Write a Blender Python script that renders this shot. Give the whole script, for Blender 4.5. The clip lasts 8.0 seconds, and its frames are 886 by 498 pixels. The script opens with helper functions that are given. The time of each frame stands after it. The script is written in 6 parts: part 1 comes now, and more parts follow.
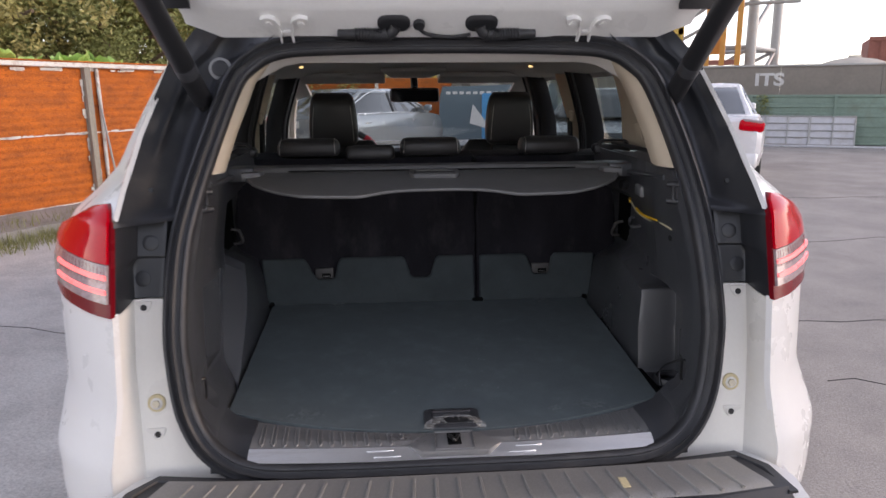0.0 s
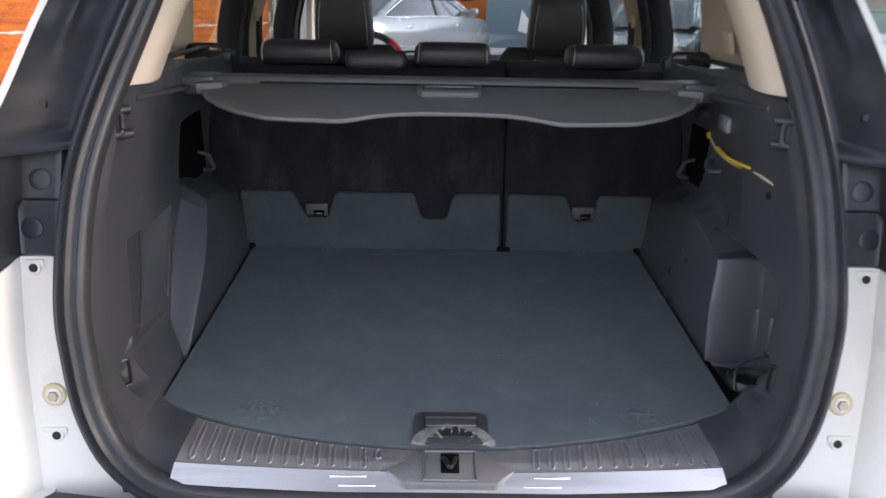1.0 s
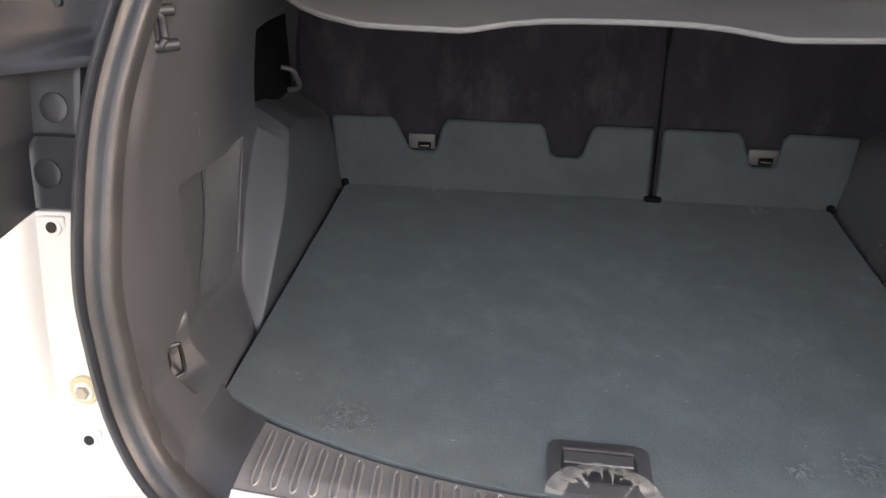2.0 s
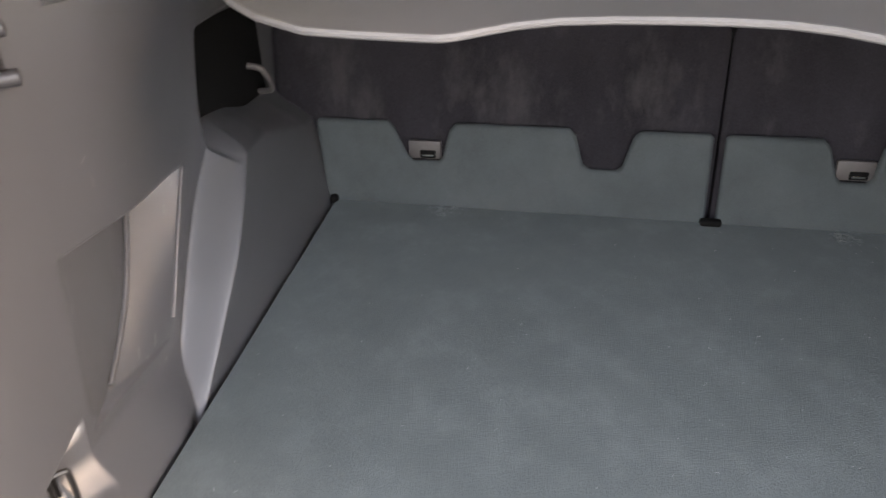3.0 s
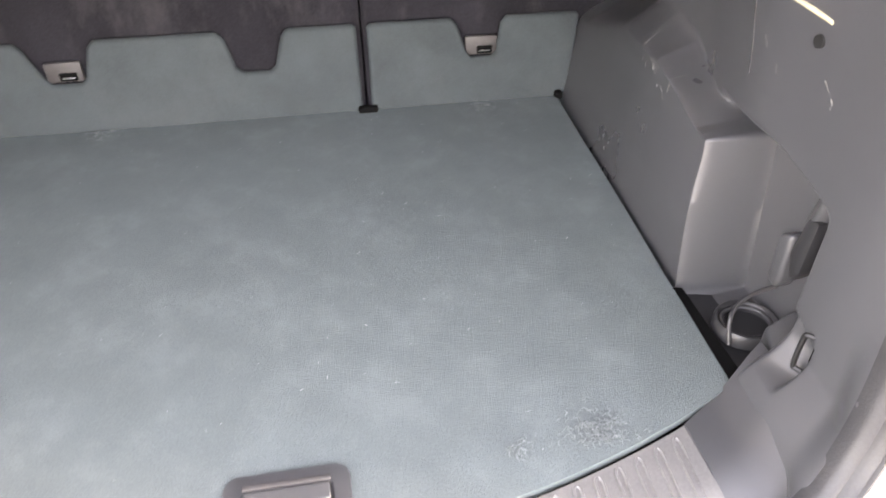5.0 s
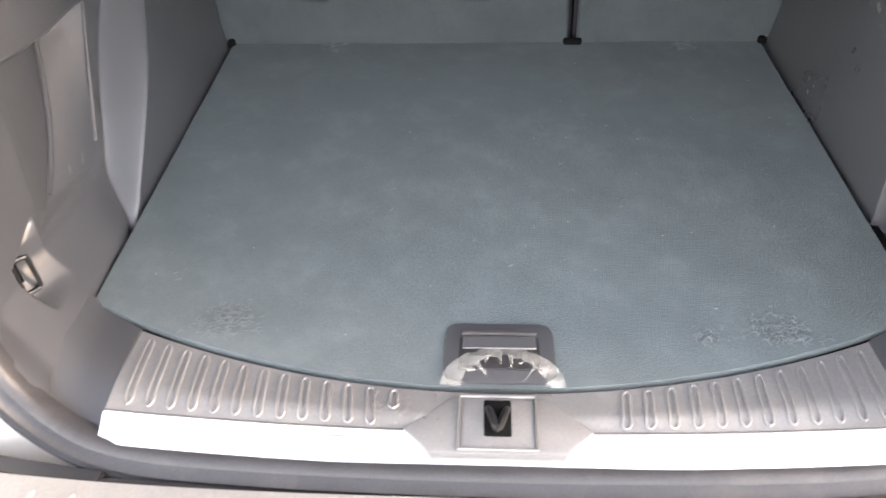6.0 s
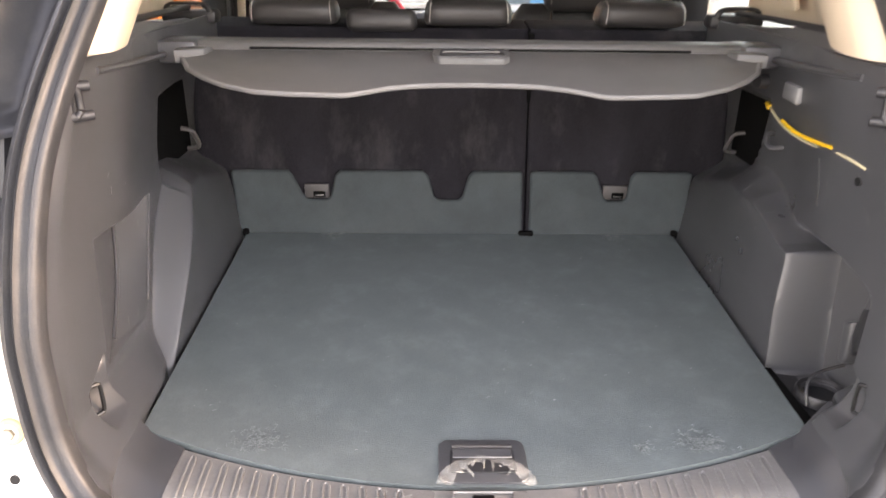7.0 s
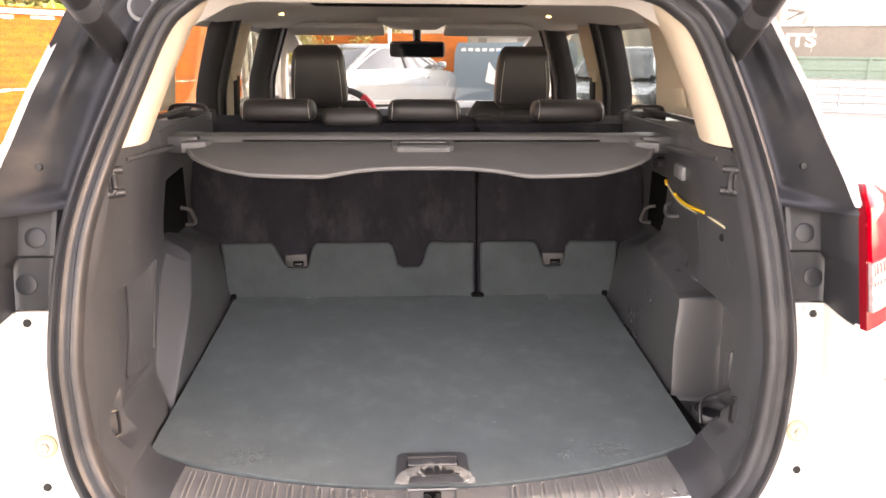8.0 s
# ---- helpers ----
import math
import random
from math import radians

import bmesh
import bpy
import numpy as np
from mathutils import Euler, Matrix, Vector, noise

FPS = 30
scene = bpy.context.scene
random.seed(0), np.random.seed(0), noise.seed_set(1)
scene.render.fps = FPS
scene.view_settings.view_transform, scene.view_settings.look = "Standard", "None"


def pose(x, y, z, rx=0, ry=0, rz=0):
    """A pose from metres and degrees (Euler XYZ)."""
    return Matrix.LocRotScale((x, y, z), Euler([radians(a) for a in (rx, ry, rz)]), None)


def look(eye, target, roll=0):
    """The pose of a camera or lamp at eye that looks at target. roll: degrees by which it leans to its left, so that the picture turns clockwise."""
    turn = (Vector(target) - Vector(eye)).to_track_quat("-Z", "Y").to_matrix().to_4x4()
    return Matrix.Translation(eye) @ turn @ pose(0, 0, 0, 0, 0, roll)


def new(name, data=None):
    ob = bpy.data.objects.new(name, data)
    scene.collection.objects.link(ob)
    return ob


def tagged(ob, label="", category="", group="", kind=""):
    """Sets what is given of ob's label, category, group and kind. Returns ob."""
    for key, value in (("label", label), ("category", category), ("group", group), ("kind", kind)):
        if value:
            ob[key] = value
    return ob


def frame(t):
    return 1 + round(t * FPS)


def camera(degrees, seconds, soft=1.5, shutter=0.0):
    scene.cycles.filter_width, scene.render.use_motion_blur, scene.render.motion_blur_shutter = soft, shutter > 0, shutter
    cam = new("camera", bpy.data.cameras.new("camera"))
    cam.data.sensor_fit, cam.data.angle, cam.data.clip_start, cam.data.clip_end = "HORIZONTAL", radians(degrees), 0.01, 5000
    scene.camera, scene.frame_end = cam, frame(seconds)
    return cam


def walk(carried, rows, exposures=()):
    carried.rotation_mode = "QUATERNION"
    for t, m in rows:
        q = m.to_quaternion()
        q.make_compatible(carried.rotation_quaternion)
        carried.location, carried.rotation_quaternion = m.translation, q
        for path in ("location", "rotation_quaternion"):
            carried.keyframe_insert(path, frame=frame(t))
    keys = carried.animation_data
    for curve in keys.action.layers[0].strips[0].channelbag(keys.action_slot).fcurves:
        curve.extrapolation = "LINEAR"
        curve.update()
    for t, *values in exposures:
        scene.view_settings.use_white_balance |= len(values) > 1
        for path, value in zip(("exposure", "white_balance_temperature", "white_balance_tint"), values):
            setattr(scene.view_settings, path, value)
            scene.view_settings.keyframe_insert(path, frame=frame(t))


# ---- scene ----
cam = camera(64.4, 8.0, shutter=0.3)
PATH = [
    (0, (-0.119, -1.389, 1.409), (0.023, 0.557, 0.97), -0.4),
    (0.5, (-0.041, -1.136, 1.396), (0.067, 0.788, 0.86), 0.2),
    (1, (-0.029, -0.948, 1.375), (-0.004, 0.932, 0.696), 1.1),
    (1.5, (-0.092, -0.751, 1.35), (-0.185, 1.062, 0.509), 1.0),
    (1.7, (-0.104, -0.697, 1.336), (-0.25, 1.095, 0.461), 0.8),
    (2.8, (-0.078, -0.346, 1.291), (-0.472, 1.35, 0.306), -0.8),
    (3, (-0.076, -0.302, 1.313), (-0.428, 1.389, 0.304), -1.7),
    (3.5, (-0.05, -0.254, 1.311), (-0.077, 1.484, 0.321), -1.7),
    (4, (0.027, -0.265, 1.321), (0.275, 1.467, 0.352), -1.4),
    (4.5, (0.073, -0.302, 1.325), (0.429, 1.363, 0.277), -1.0),
    (4.7, (0.082, -0.324, 1.311), (0.438, 1.291, 0.186), -0.3),
    (6, (-0.021, -0.494, 1.299), (-0.123, 1.046, 0.026), -1.9),
    (6.2, (-0.071, -0.529, 1.306), (-0.163, 1.087, 0.131), -1.5),
    (6.5, (-0.1, -0.607, 1.33), (-0.141, 1.118, 0.319), -1.1),
    (7, (-0.071, -0.747, 1.362), (-0.037, 1.093, 0.579), 0.7),
    (7.5, (-0.019, -0.892, 1.378), (0.032, 0.996, 0.721), 0.6),
    (8, (-0.037, -1.015, 1.396), (0.063, 0.905, 0.846), 0.4),
]
EXPOSURES = [(0, 1.27, 6600, 22), (0.5, 1.52, 6500, 20), (1, 2.02, 6300, 19), (1.5, 2.37, 7000, 20), (3, 3.37, 7400, 21), (3.5, 3.92, 7600, 23), (4, 4.42, 7700, 23), (4.5, 4.67, 7800, 25), (6, 3.72, 7200, 19), (6.5, 3.52, 7600, 22), (7, 3.57, 7700, 23), (7.5, 3.57, 7900, 24), (8, 3.37, 8200, 27)]
walk(cam, [(t, look(eye, target, roll)) for t, eye, target, roll in PATH], EXPOSURES)

# ---- light ----
SUN_EL, SUN_ROT = radians(20), radians(94)
world = bpy.data.worlds.new("sky")
scene.world = world
world.use_nodes = True
wn = world.node_tree.nodes
sky = wn.new("ShaderNodeTexSky")
sky.sky_type, sky.sun_disc = "NISHITA", False
sky.sun_elevation, sky.sun_rotation = SUN_EL, SUN_ROT
sky.air_density, sky.dust_density, sky.ozone_density = 1.0, 0.1, 1.0
haze = wn.new("ShaderNodeHueSaturation")
haze.inputs["Saturation"].default_value = 0.45
world.node_tree.links.new(sky.outputs[0], haze.inputs["Color"])
world.node_tree.links.new(haze.outputs[0], wn["Background"].inputs[0])
wn["Background"].inputs[1].default_value = 0.15
sun = new("sun", bpy.data.lights.new("sun", "SUN"))
sun.data.energy, sun.data.angle, sun.data.color = 0.55, radians(18), (1.0, 0.76, 0.52)
toward = Vector((math.sin(SUN_ROT) * math.cos(SUN_EL), math.cos(SUN_ROT) * math.cos(SUN_EL), math.sin(SUN_EL)))
sun.matrix_world = look(toward * 30, (0, 0, 0))


# ---- materials ----
def mat(name, base, rough=0.5, metal=0.0, var=0.12, scale=6.0, fine=120.0, bump=0.0, spec=0.5, coat=0.0, stretch=(1, 1, 1), dirt=None, dirt_amount=0.0, dirt_scale=3.0, rvar=0.08, per_object=0.0, emit=None, emit_power=0.0, transmission=0.0):
    """A surface with colour variation at two scales, roughness variation, relief and optional patches of dirt."""
    m = bpy.data.materials.new(name)
    m.use_nodes = True
    nt = m.node_tree
    b = nt.nodes["Principled BSDF"]
    L = nt.links.new

    def node(kind, **vals):
        n = nt.nodes.new(kind)
        for k, v in vals.items():
            n.inputs[k].default_value = v
        return n

    tc = node("ShaderNodeTexCoord")
    mp = node("ShaderNodeMapping", Scale=stretch, Rotation=(0.5, 0.4, 0.7) if stretch == (1, 1, 1) else (0, 0, 0))
    L(tc.outputs["Object"], mp.inputs[0])
    n1 = node("ShaderNodeTexNoise", Scale=scale, Detail=5.0, Roughness=0.6)
    n2 = node("ShaderNodeTexNoise", Scale=fine, Detail=3.0, Roughness=0.6)
    for n in (n1, n2):
        L(mp.outputs[0], n.inputs["Vector"])
    add = node("ShaderNodeMath")
    add.operation = "ADD"
    L(n1.outputs[0], add.inputs[0])
    L(n2.outputs[0], add.inputs[1])
    fac = node("ShaderNodeMapRange")
    fac.inputs["From Min"].default_value, fac.inputs["From Max"].default_value = 0.6, 1.4
    fac.inputs["To Min"].default_value, fac.inputs["To Max"].default_value = 1 - var, 1 + var
    L(add.outputs[0], fac.inputs[0])
    val = fac.outputs[0]
    if per_object:
        oi = node("ShaderNodeObjectInfo")
        pr = node("ShaderNodeMapRange")
        pr.inputs["To Min"].default_value, pr.inputs["To Max"].default_value = 1 - per_object, 1 + per_object
        L(oi.outputs["Random"], pr.inputs[0])
        mu = node("ShaderNodeMath")
        mu.operation = "MULTIPLY"
        L(val, mu.inputs[0])
        L(pr.outputs[0], mu.inputs[1])
        val = mu.outputs[0]
    mix = node("ShaderNodeMix")
    mix.data_type, mix.blend_type = "RGBA", "MULTIPLY"
    mix.inputs[0].default_value = 1.0
    mix.inputs[6].default_value = (*base, 1)
    L(val, mix.inputs[7])
    col = mix.outputs[2]
    if dirt:
        n3 = node("ShaderNodeTexNoise", Scale=dirt_scale, Detail=8.0, Roughness=0.7)
        L(mp.outputs[0], n3.inputs["Vector"])
        ramp = node("ShaderNodeMapRange")
        ramp.inputs["From Min"].default_value, ramp.inputs["From Max"].default_value = 0.52, 0.68
        ramp.inputs["To Max"].default_value = dirt_amount
        L(n3.outputs[0], ramp.inputs[0])
        dm = node("ShaderNodeMix")
        dm.data_type = "RGBA"
        dm.inputs[7].default_value = (*dirt, 1)
        L(ramp.outputs[0], dm.inputs[0])
        L(col, dm.inputs[6])
        col = dm.outputs[2]
    L(col, b.inputs["Base Color"])
    rr = node("ShaderNodeMapRange")
    rr.inputs["From Min"].default_value, rr.inputs["From Max"].default_value = 0.3, 0.7
    rr.inputs["To Min"].default_value, rr.inputs["To Max"].default_value = max(0.02, rough - rvar), min(1, rough + rvar)
    L(n1.outputs[0], rr.inputs[0])
    L(rr.outputs[0], b.inputs["Roughness"])
    b.inputs["Metallic"].default_value = metal
    b.inputs["Specular IOR Level"].default_value = spec
    b.inputs["Coat Weight"].default_value = coat
    b.inputs["Coat Roughness"].default_value = 0.06
    b.inputs["Transmission Weight"].default_value = transmission
    if emit:
        b.inputs["Emission Color"].default_value = (*emit, 1)
        b.inputs["Emission Strength"].default_value = emit_power
    if bump:
        bp = node("ShaderNodeBump", Strength=0.6, Distance=bump)
        L(n2.outputs[0], bp.inputs["Height"])
        L(bp.outputs[0], b.inputs["Normal"])
    return m


def glass(name, tint=(0.95, 0.97, 0.96), clear=0.96):
    """Thin window glass: mostly clear, with a mirror's gloss at grazing angles."""
    m = bpy.data.materials.new(name)
    m.use_nodes = True
    nt = m.node_tree
    nt.nodes.remove(nt.nodes["Principled BSDF"])
    tr = nt.nodes.new("ShaderNodeBsdfTransparent")
    tr.inputs[0].default_value = (tint[0] * clear, tint[1] * clear, tint[2] * clear, 1)
    gl = nt.nodes.new("ShaderNodeBsdfGlossy")
    gl.inputs["Roughness"].default_value = 0.03
    lw = nt.nodes.new("ShaderNodeLayerWeight")
    lw.inputs[0].default_value = 0.5
    pw = nt.nodes.new("ShaderNodeMath")
    pw.operation = "POWER"
    pw.inputs[1].default_value = 4.0
    fr = nt.nodes.new("ShaderNodeMath")
    fr.operation = "MULTIPLY_ADD"
    fr.inputs[1].default_value, fr.inputs[2].default_value = 0.6, 0.025
    nt.links.new(lw.outputs["Facing"], pw.inputs[0])
    nt.links.new(pw.outputs[0], fr.inputs[0])
    mx = nt.nodes.new("ShaderNodeMixShader")
    nt.links.new(fr.outputs[0], mx.inputs[0])
    nt.links.new(tr.outputs[0], mx.inputs[1])
    nt.links.new(gl.outputs[0], mx.inputs[2])
    nt.links.new(mx.outputs[0], nt.nodes["Material Output"].inputs[0])
    return m


def film_material(name, base, cover):
    """Thin crumpled plastic film: partly clear, with a milky glossy skin."""
    m = mat(name, base, 0.2, var=0.25, scale=60)
    nt = m.node_tree
    tr = nt.nodes.new("ShaderNodeBsdfTransparent")
    mx = nt.nodes.new("ShaderNodeMixShader")
    mx.inputs[0].default_value = cover
    nt.links.new(tr.outputs[0], mx.inputs[1])
    nt.links.new(nt.nodes["Principled BSDF"].outputs[0], mx.inputs[2])
    nt.links.new(mx.outputs[0], nt.nodes["Material Output"].inputs[0])
    return m


M_WHITE = mat("white_car_paint", (0.74, 0.72, 0.69), 0.28, var=0.02, coat=0.35, rvar=0.02)
M_GATE = mat("white_gate_paint", (0.85, 0.835, 0.80), 0.30, var=0.03, coat=0.4, rvar=0.04, dirt=(0.62, 0.57, 0.48), dirt_amount=0.12, dirt_scale=4)
M_GROMMET = mat("grey_grommet", (0.22, 0.22, 0.22), 0.5, var=0.1)
M_JAMB = mat("white_jamb_paint", (0.72, 0.69, 0.63), 0.32, var=0.03, coat=0.3, dirt=(0.60, 0.53, 0.42), dirt_amount=0.10, dirt_scale=9)
M_RUBBER = mat("black_rubber", (0.030, 0.030, 0.032), 0.46, var=0.25, scale=14, fine=300, bump=0.0006, dirt=(0.12, 0.105, 0.09), dirt_amount=0.22, dirt_scale=9)
M_PLASTIC = mat("charcoal_grained_plastic", (0.056, 0.057, 0.061), 0.32, var=0.12, scale=2.5, fine=900, bump=0.0005, spec=0.9, rvar=0.05)
M_PLASTIC_DARK = mat("black_plastic", (0.022, 0.022, 0.024), 0.42, var=0.2, scale=8, fine=700, bump=0.0003)
M_DPILLAR = mat("satin_black_pillar_trim", (0.018, 0.019, 0.022), 0.34, var=0.15, scale=5, fine=300, rvar=0.06, dirt=(0.06, 0.055, 0.05), dirt_amount=0.4, dirt_scale=5)
M_CARPET = mat("dark_grey_boot_carpet", (0.108, 0.127, 0.129), 0.95, var=0.17, scale=16, fine=460, bump=0.0024, spec=0.15, dirt=(0.150, 0.170, 0.173), dirt_amount=0.3, dirt_scale=16)
# boot carpet again for the flaps, its base darkened to stand in for shade
M_FLAP = mat("shade_darkened_flap_carpet", (0.055, 0.066, 0.069), 0.95, var=0.26, scale=12, fine=640, bump=0.0018, spec=0.15, dirt=(0.085, 0.092, 0.092), dirt_amount=0.3, dirt_scale=8)
M_SEATCARPET = mat("charcoal_seat_back_carpet", (0.020, 0.019, 0.023), 0.95, var=0.6, scale=9, fine=800, bump=0.0014, spec=0.10, stretch=(1, 1, 0.45), dirt=(0.052, 0.049, 0.052), dirt_amount=0.6, dirt_scale=10)
M_COVER = mat("grey_vinyl_cover", (0.099, 0.097, 0.095), 0.5, var=0.08, scale=7, fine=1100, bump=0.0004)
M_LATCH = mat("grey_anchor_plastic", (0.064, 0.060, 0.059), 0.5, var=0.15, scale=20)
M_COVER_EDGE = mat("pale_grey_cover_piping", (0.15, 0.147, 0.143), 0.45, var=0.08)
M_BEIGE = mat("beige_pillar_trim", (0.56, 0.465, 0.345), 0.6, var=0.05, scale=4, fine=700, bump=0.0004)
M_HEADLINER = mat("grey_beige_headliner", (0.74, 0.705, 0.65), 0.9, var=0.05, scale=5, fine=800, bump=0.0006, spec=0.2)
M_LEATHER = mat("black_leather", (0.035, 0.033, 0.033), 0.40, var=0.2, scale=10, fine=420, bump=0.0011)
M_STITCH = mat("pale_stitching", (0.42, 0.40, 0.37), 0.7)
M_STEEL = mat("brushed_steel_sill", (0.85, 0.845, 0.84), 0.46, metal=1.0, var=0.10, scale=5, fine=300, stretch=(0.3, 4, 4), rvar=0.10, dirt=(0.35, 0.30, 0.22), dirt_amount=0.35, dirt_scale=5)
M_SILL = mat("scuffed_grey_sill_plastic", (0.205, 0.200, 0.195), 0.34, metal=0.25, var=0.16, scale=8, fine=300, rvar=0.12, dirt=(0.33, 0.305, 0.26), dirt_amount=0.35, dirt_scale=8)
M_CHROME = mat("bright_metal", (0.70, 0.69, 0.67), 0.22, metal=1.0, var=0.08)
M_BLACKMETAL = mat("black_metal", (0.03, 0.03, 0.03), 0.35, metal=0.6, var=0.15)
M_GAP = mat("black_gap", (0.006, 0.006, 0.006), 0.95, var=0.1, spec=0.05)
M_RED_LENS = mat("red_tail_lens", (0.30, 0.001, 0.006), 0.09, var=0.15, scale=14, coat=0.0, spec=0.12, rvar=0.03, emit=(1.0, 0.0, 0.02), emit_power=0.07)
M_DARKRED = mat("dark_red_lens", (0.17, 0.004, 0.009), 0.25, var=0.1, coat=0.08, spec=0.15)
M_CLEAR_LENS = mat("pinkish_clear_lens", (0.34, 0.27, 0.27), 0.15, var=0.3, scale=60, coat=0.2)
M_LED = mat("tail_lamp_strip", (0.55, 0.07, 0.08), 0.3, var=0.05, emit=(1.0, 0.13, 0.12), emit_power=0.8)
M_GLASS = glass("window_glass")
M_TINT = glass("tinted_window_glass", (0.90, 0.96, 0.93), 0.90)
M_DARKGLASS = mat("dark_car_glass", (0.015, 0.018, 0.020), 0.05, var=0.1, spec=0.7)
M_CARGLASS = mat("car_window_glass", (0.055, 0.06, 0.06), 0.05, var=0.3, scale=1.5, spec=0.9, coat=0.5)
M_YELLOW = mat("yellow_cloth_tape", (0.85, 0.50, 0.02), 0.45, var=0.15, scale=60)
M_CREAM = mat("cream_wire", (0.50, 0.45, 0.30), 0.5, var=0.15)
M_PLASTICBAG = film_material("clear_film", (0.62, 0.60, 0.55), 0.15)
M_SCRATCH = mat("pale_scratch", (0.17, 0.165, 0.155), 0.6)
M_LINT = mat("pale_lint", (0.30, 0.31, 0.31), 0.9)
M_FIBRE = mat("grey_fibre", (0.155, 0.172, 0.174), 0.9)
M_BUMPER = mat("ribbed_bumper_guard", (0.27, 0.258, 0.24), 0.40, metal=0.3, var=0.18, scale=6, fine=260, rvar=0.12, dirt=(0.30, 0.27, 0.21), dirt_amount=0.4, dirt_scale=6)
M_BOLT = mat("zinc_bolt", (0.50, 0.45, 0.36), 0.4, metal=0.8, var=0.15)
M_SEALER = mat("yellowed_sealer", (0.62, 0.52, 0.30), 0.6, var=0.15)
M_TYRE = mat("tyre_rubber", (0.03, 0.03, 0.03), 0.8, var=0.2)
M_ALLOY = mat("alloy_rim", (0.55, 0.55, 0.56), 0.3, metal=0.9, var=0.1)
M_RED = mat("red_fabric", (0.62, 0.02, 0.04), 0.6, var=0.2, scale=30)
M_MIRROR = mat("mirror_glass", (0.50, 0.52, 0.55), 0.04, metal=1.0, var=0.02)
M_WARMLAMP = mat("lit_map_lamp", (0.9, 0.75, 0.45), 0.3, emit=(1.0, 0.72, 0.30), emit_power=0.5)
M_ROOMLAMP = mat("frosted_lamp_lens", (0.22, 0.22, 0.22), 0.35, var=0.1, scale=60)

M_GROUND = mat("worn_asphalt", (0.35, 0.318, 0.288), 0.88, var=0.40, scale=1.6, fine=110, bump=0.010, dirt=(0.20, 0.18, 0.16), dirt_amount=0.6, dirt_scale=0.5, rvar=0.15)
M_APRON = mat("pale_worn_concrete", (0.47, 0.445, 0.415), 0.9, var=0.35, scale=2.2, fine=70, bump=0.012, dirt=(0.27, 0.255, 0.24), dirt_amount=0.6, dirt_scale=0.9, rvar=0.1)
M_CRACK = mat("crack_filler", (0.07, 0.065, 0.06), 0.95)
M_CONCRETE = mat("mossy_concrete", (0.24, 0.225, 0.20), 0.95, var=0.3, scale=3, fine=50, bump=0.006, dirt=(0.09, 0.09, 0.06), dirt_amount=0.6, dirt_scale=2)
M_RUST = mat("rusty_orange_sheet", (0.44, 0.108, 0.009), 0.85, var=0.6, scale=3.2, fine=55, bump=0.014, stretch=(1, 1, 2.6), dirt=(0.17, 0.036, 0.008), dirt_amount=0.75, dirt_scale=14.0, per_object=0.1)
M_FLAKE = mat("flaking_white_paint", (0.66, 0.62, 0.56), 0.8, var=0.2, dirt=(0.30, 0.14, 0.06), dirt_amount=0.7, dirt_scale=9)
M_POSTWOOD = mat("weathered_grey_post", (0.28, 0.25, 0.20), 0.9, var=0.4, scale=6, fine=60, stretch=(6, 6, 0.7), bump=0.004)
M_LEAF = mat("tree_leaves", (0.21, 0.22, 0.072), 0.65, var=0.4, scale=1.2, fine=20, spec=0.3)
M_LEAF2 = mat("olive_tree_leaves", (0.34, 0.29, 0.10), 0.65, var=0.4, scale=1.5, fine=20, spec=0.3)
M_BARK = mat("tree_bark", (0.16, 0.11, 0.07), 0.95, var=0.4, scale=8, fine=60, bump=0.01)
M_CABBAGE = mat("light_green_leaf", (0.38, 0.55, 0.14), 0.55, var=0.25, scale=5, fine=40)
M_WEED = mat("dry_weeds", (0.22, 0.22, 0.085), 0.9, var=0.4, scale=10)
M_SOIL = mat("dark_soil", (0.08, 0.06, 0.04), 0.95, var=0.3)
M_GREENSHEET = mat("green_painted_sheet", (0.20, 0.27, 0.215), 0.7, var=0.15, scale=1.2, fine=20, dirt=(0.15, 0.13, 0.09), dirt_amount=0.4, dirt_scale=1.5)
M_GREYWALL = mat("grey_brown_painted_wall", (0.245, 0.215, 0.18), 0.8, var=0.12, scale=0.8, fine=12, dirt=(0.15, 0.13, 0.11), dirt_amount=0.4, dirt_scale=0.8)
M_LETTER = mat("white_lettering", (0.62, 0.60, 0.57), 0.7)
M_RACK = mat("white_painted_rack", (0.58, 0.57, 0.58), 0.6, var=0.15, dirt=(0.35, 0.33, 0.30), dirt_amount=0.5, dirt_scale=4)
M_GALV = mat("galvanised_steel", (0.42, 0.41, 0.39), 0.5, metal=0.5, var=0.2, scale=2, dirt=(0.33, 0.20, 0.10), dirt_amount=0.4, dirt_scale=2)
M_RUSTYRED = mat("faded_red_container", (0.30, 0.115, 0.085), 0.8, var=0.2, scale=1.0, fine=12)
M_ORANGE = mat("orange_painted_steel", (0.60, 0.27, 0.05), 0.6, var=0.2, scale=2)
M_SEDAN = mat("white_sedan_paint", (0.74, 0.72, 0.71), 0.25, var=0.03, coat=0.7)
M_SILVER = mat("blue_grey_car_paint", (0.25, 0.275, 0.285), 0.22, metal=0.35, var=0.05, coat=0.8)
M_DARKCAR = mat("dark_car_paint", (0.05, 0.055, 0.055), 0.25, metal=0.3, var=0.05, coat=0.8)
M_BLUE = mat("blue_tarpaulin", (0.10, 0.138, 0.160), 0.6, var=0.15, scale=1.5)
M_BLUE2 = mat("bright_blue_panel", (0.05, 0.26, 0.50), 0.5, var=0.1)
M_TANK = mat("silver_tank", (0.50, 0.47, 0.42), 0.45, metal=0.6, var=0.1, scale=1)
M_YELLOWWALL = mat("yellow_painted_steel", (0.62, 0.42, 0.08), 0.6, var=0.15)
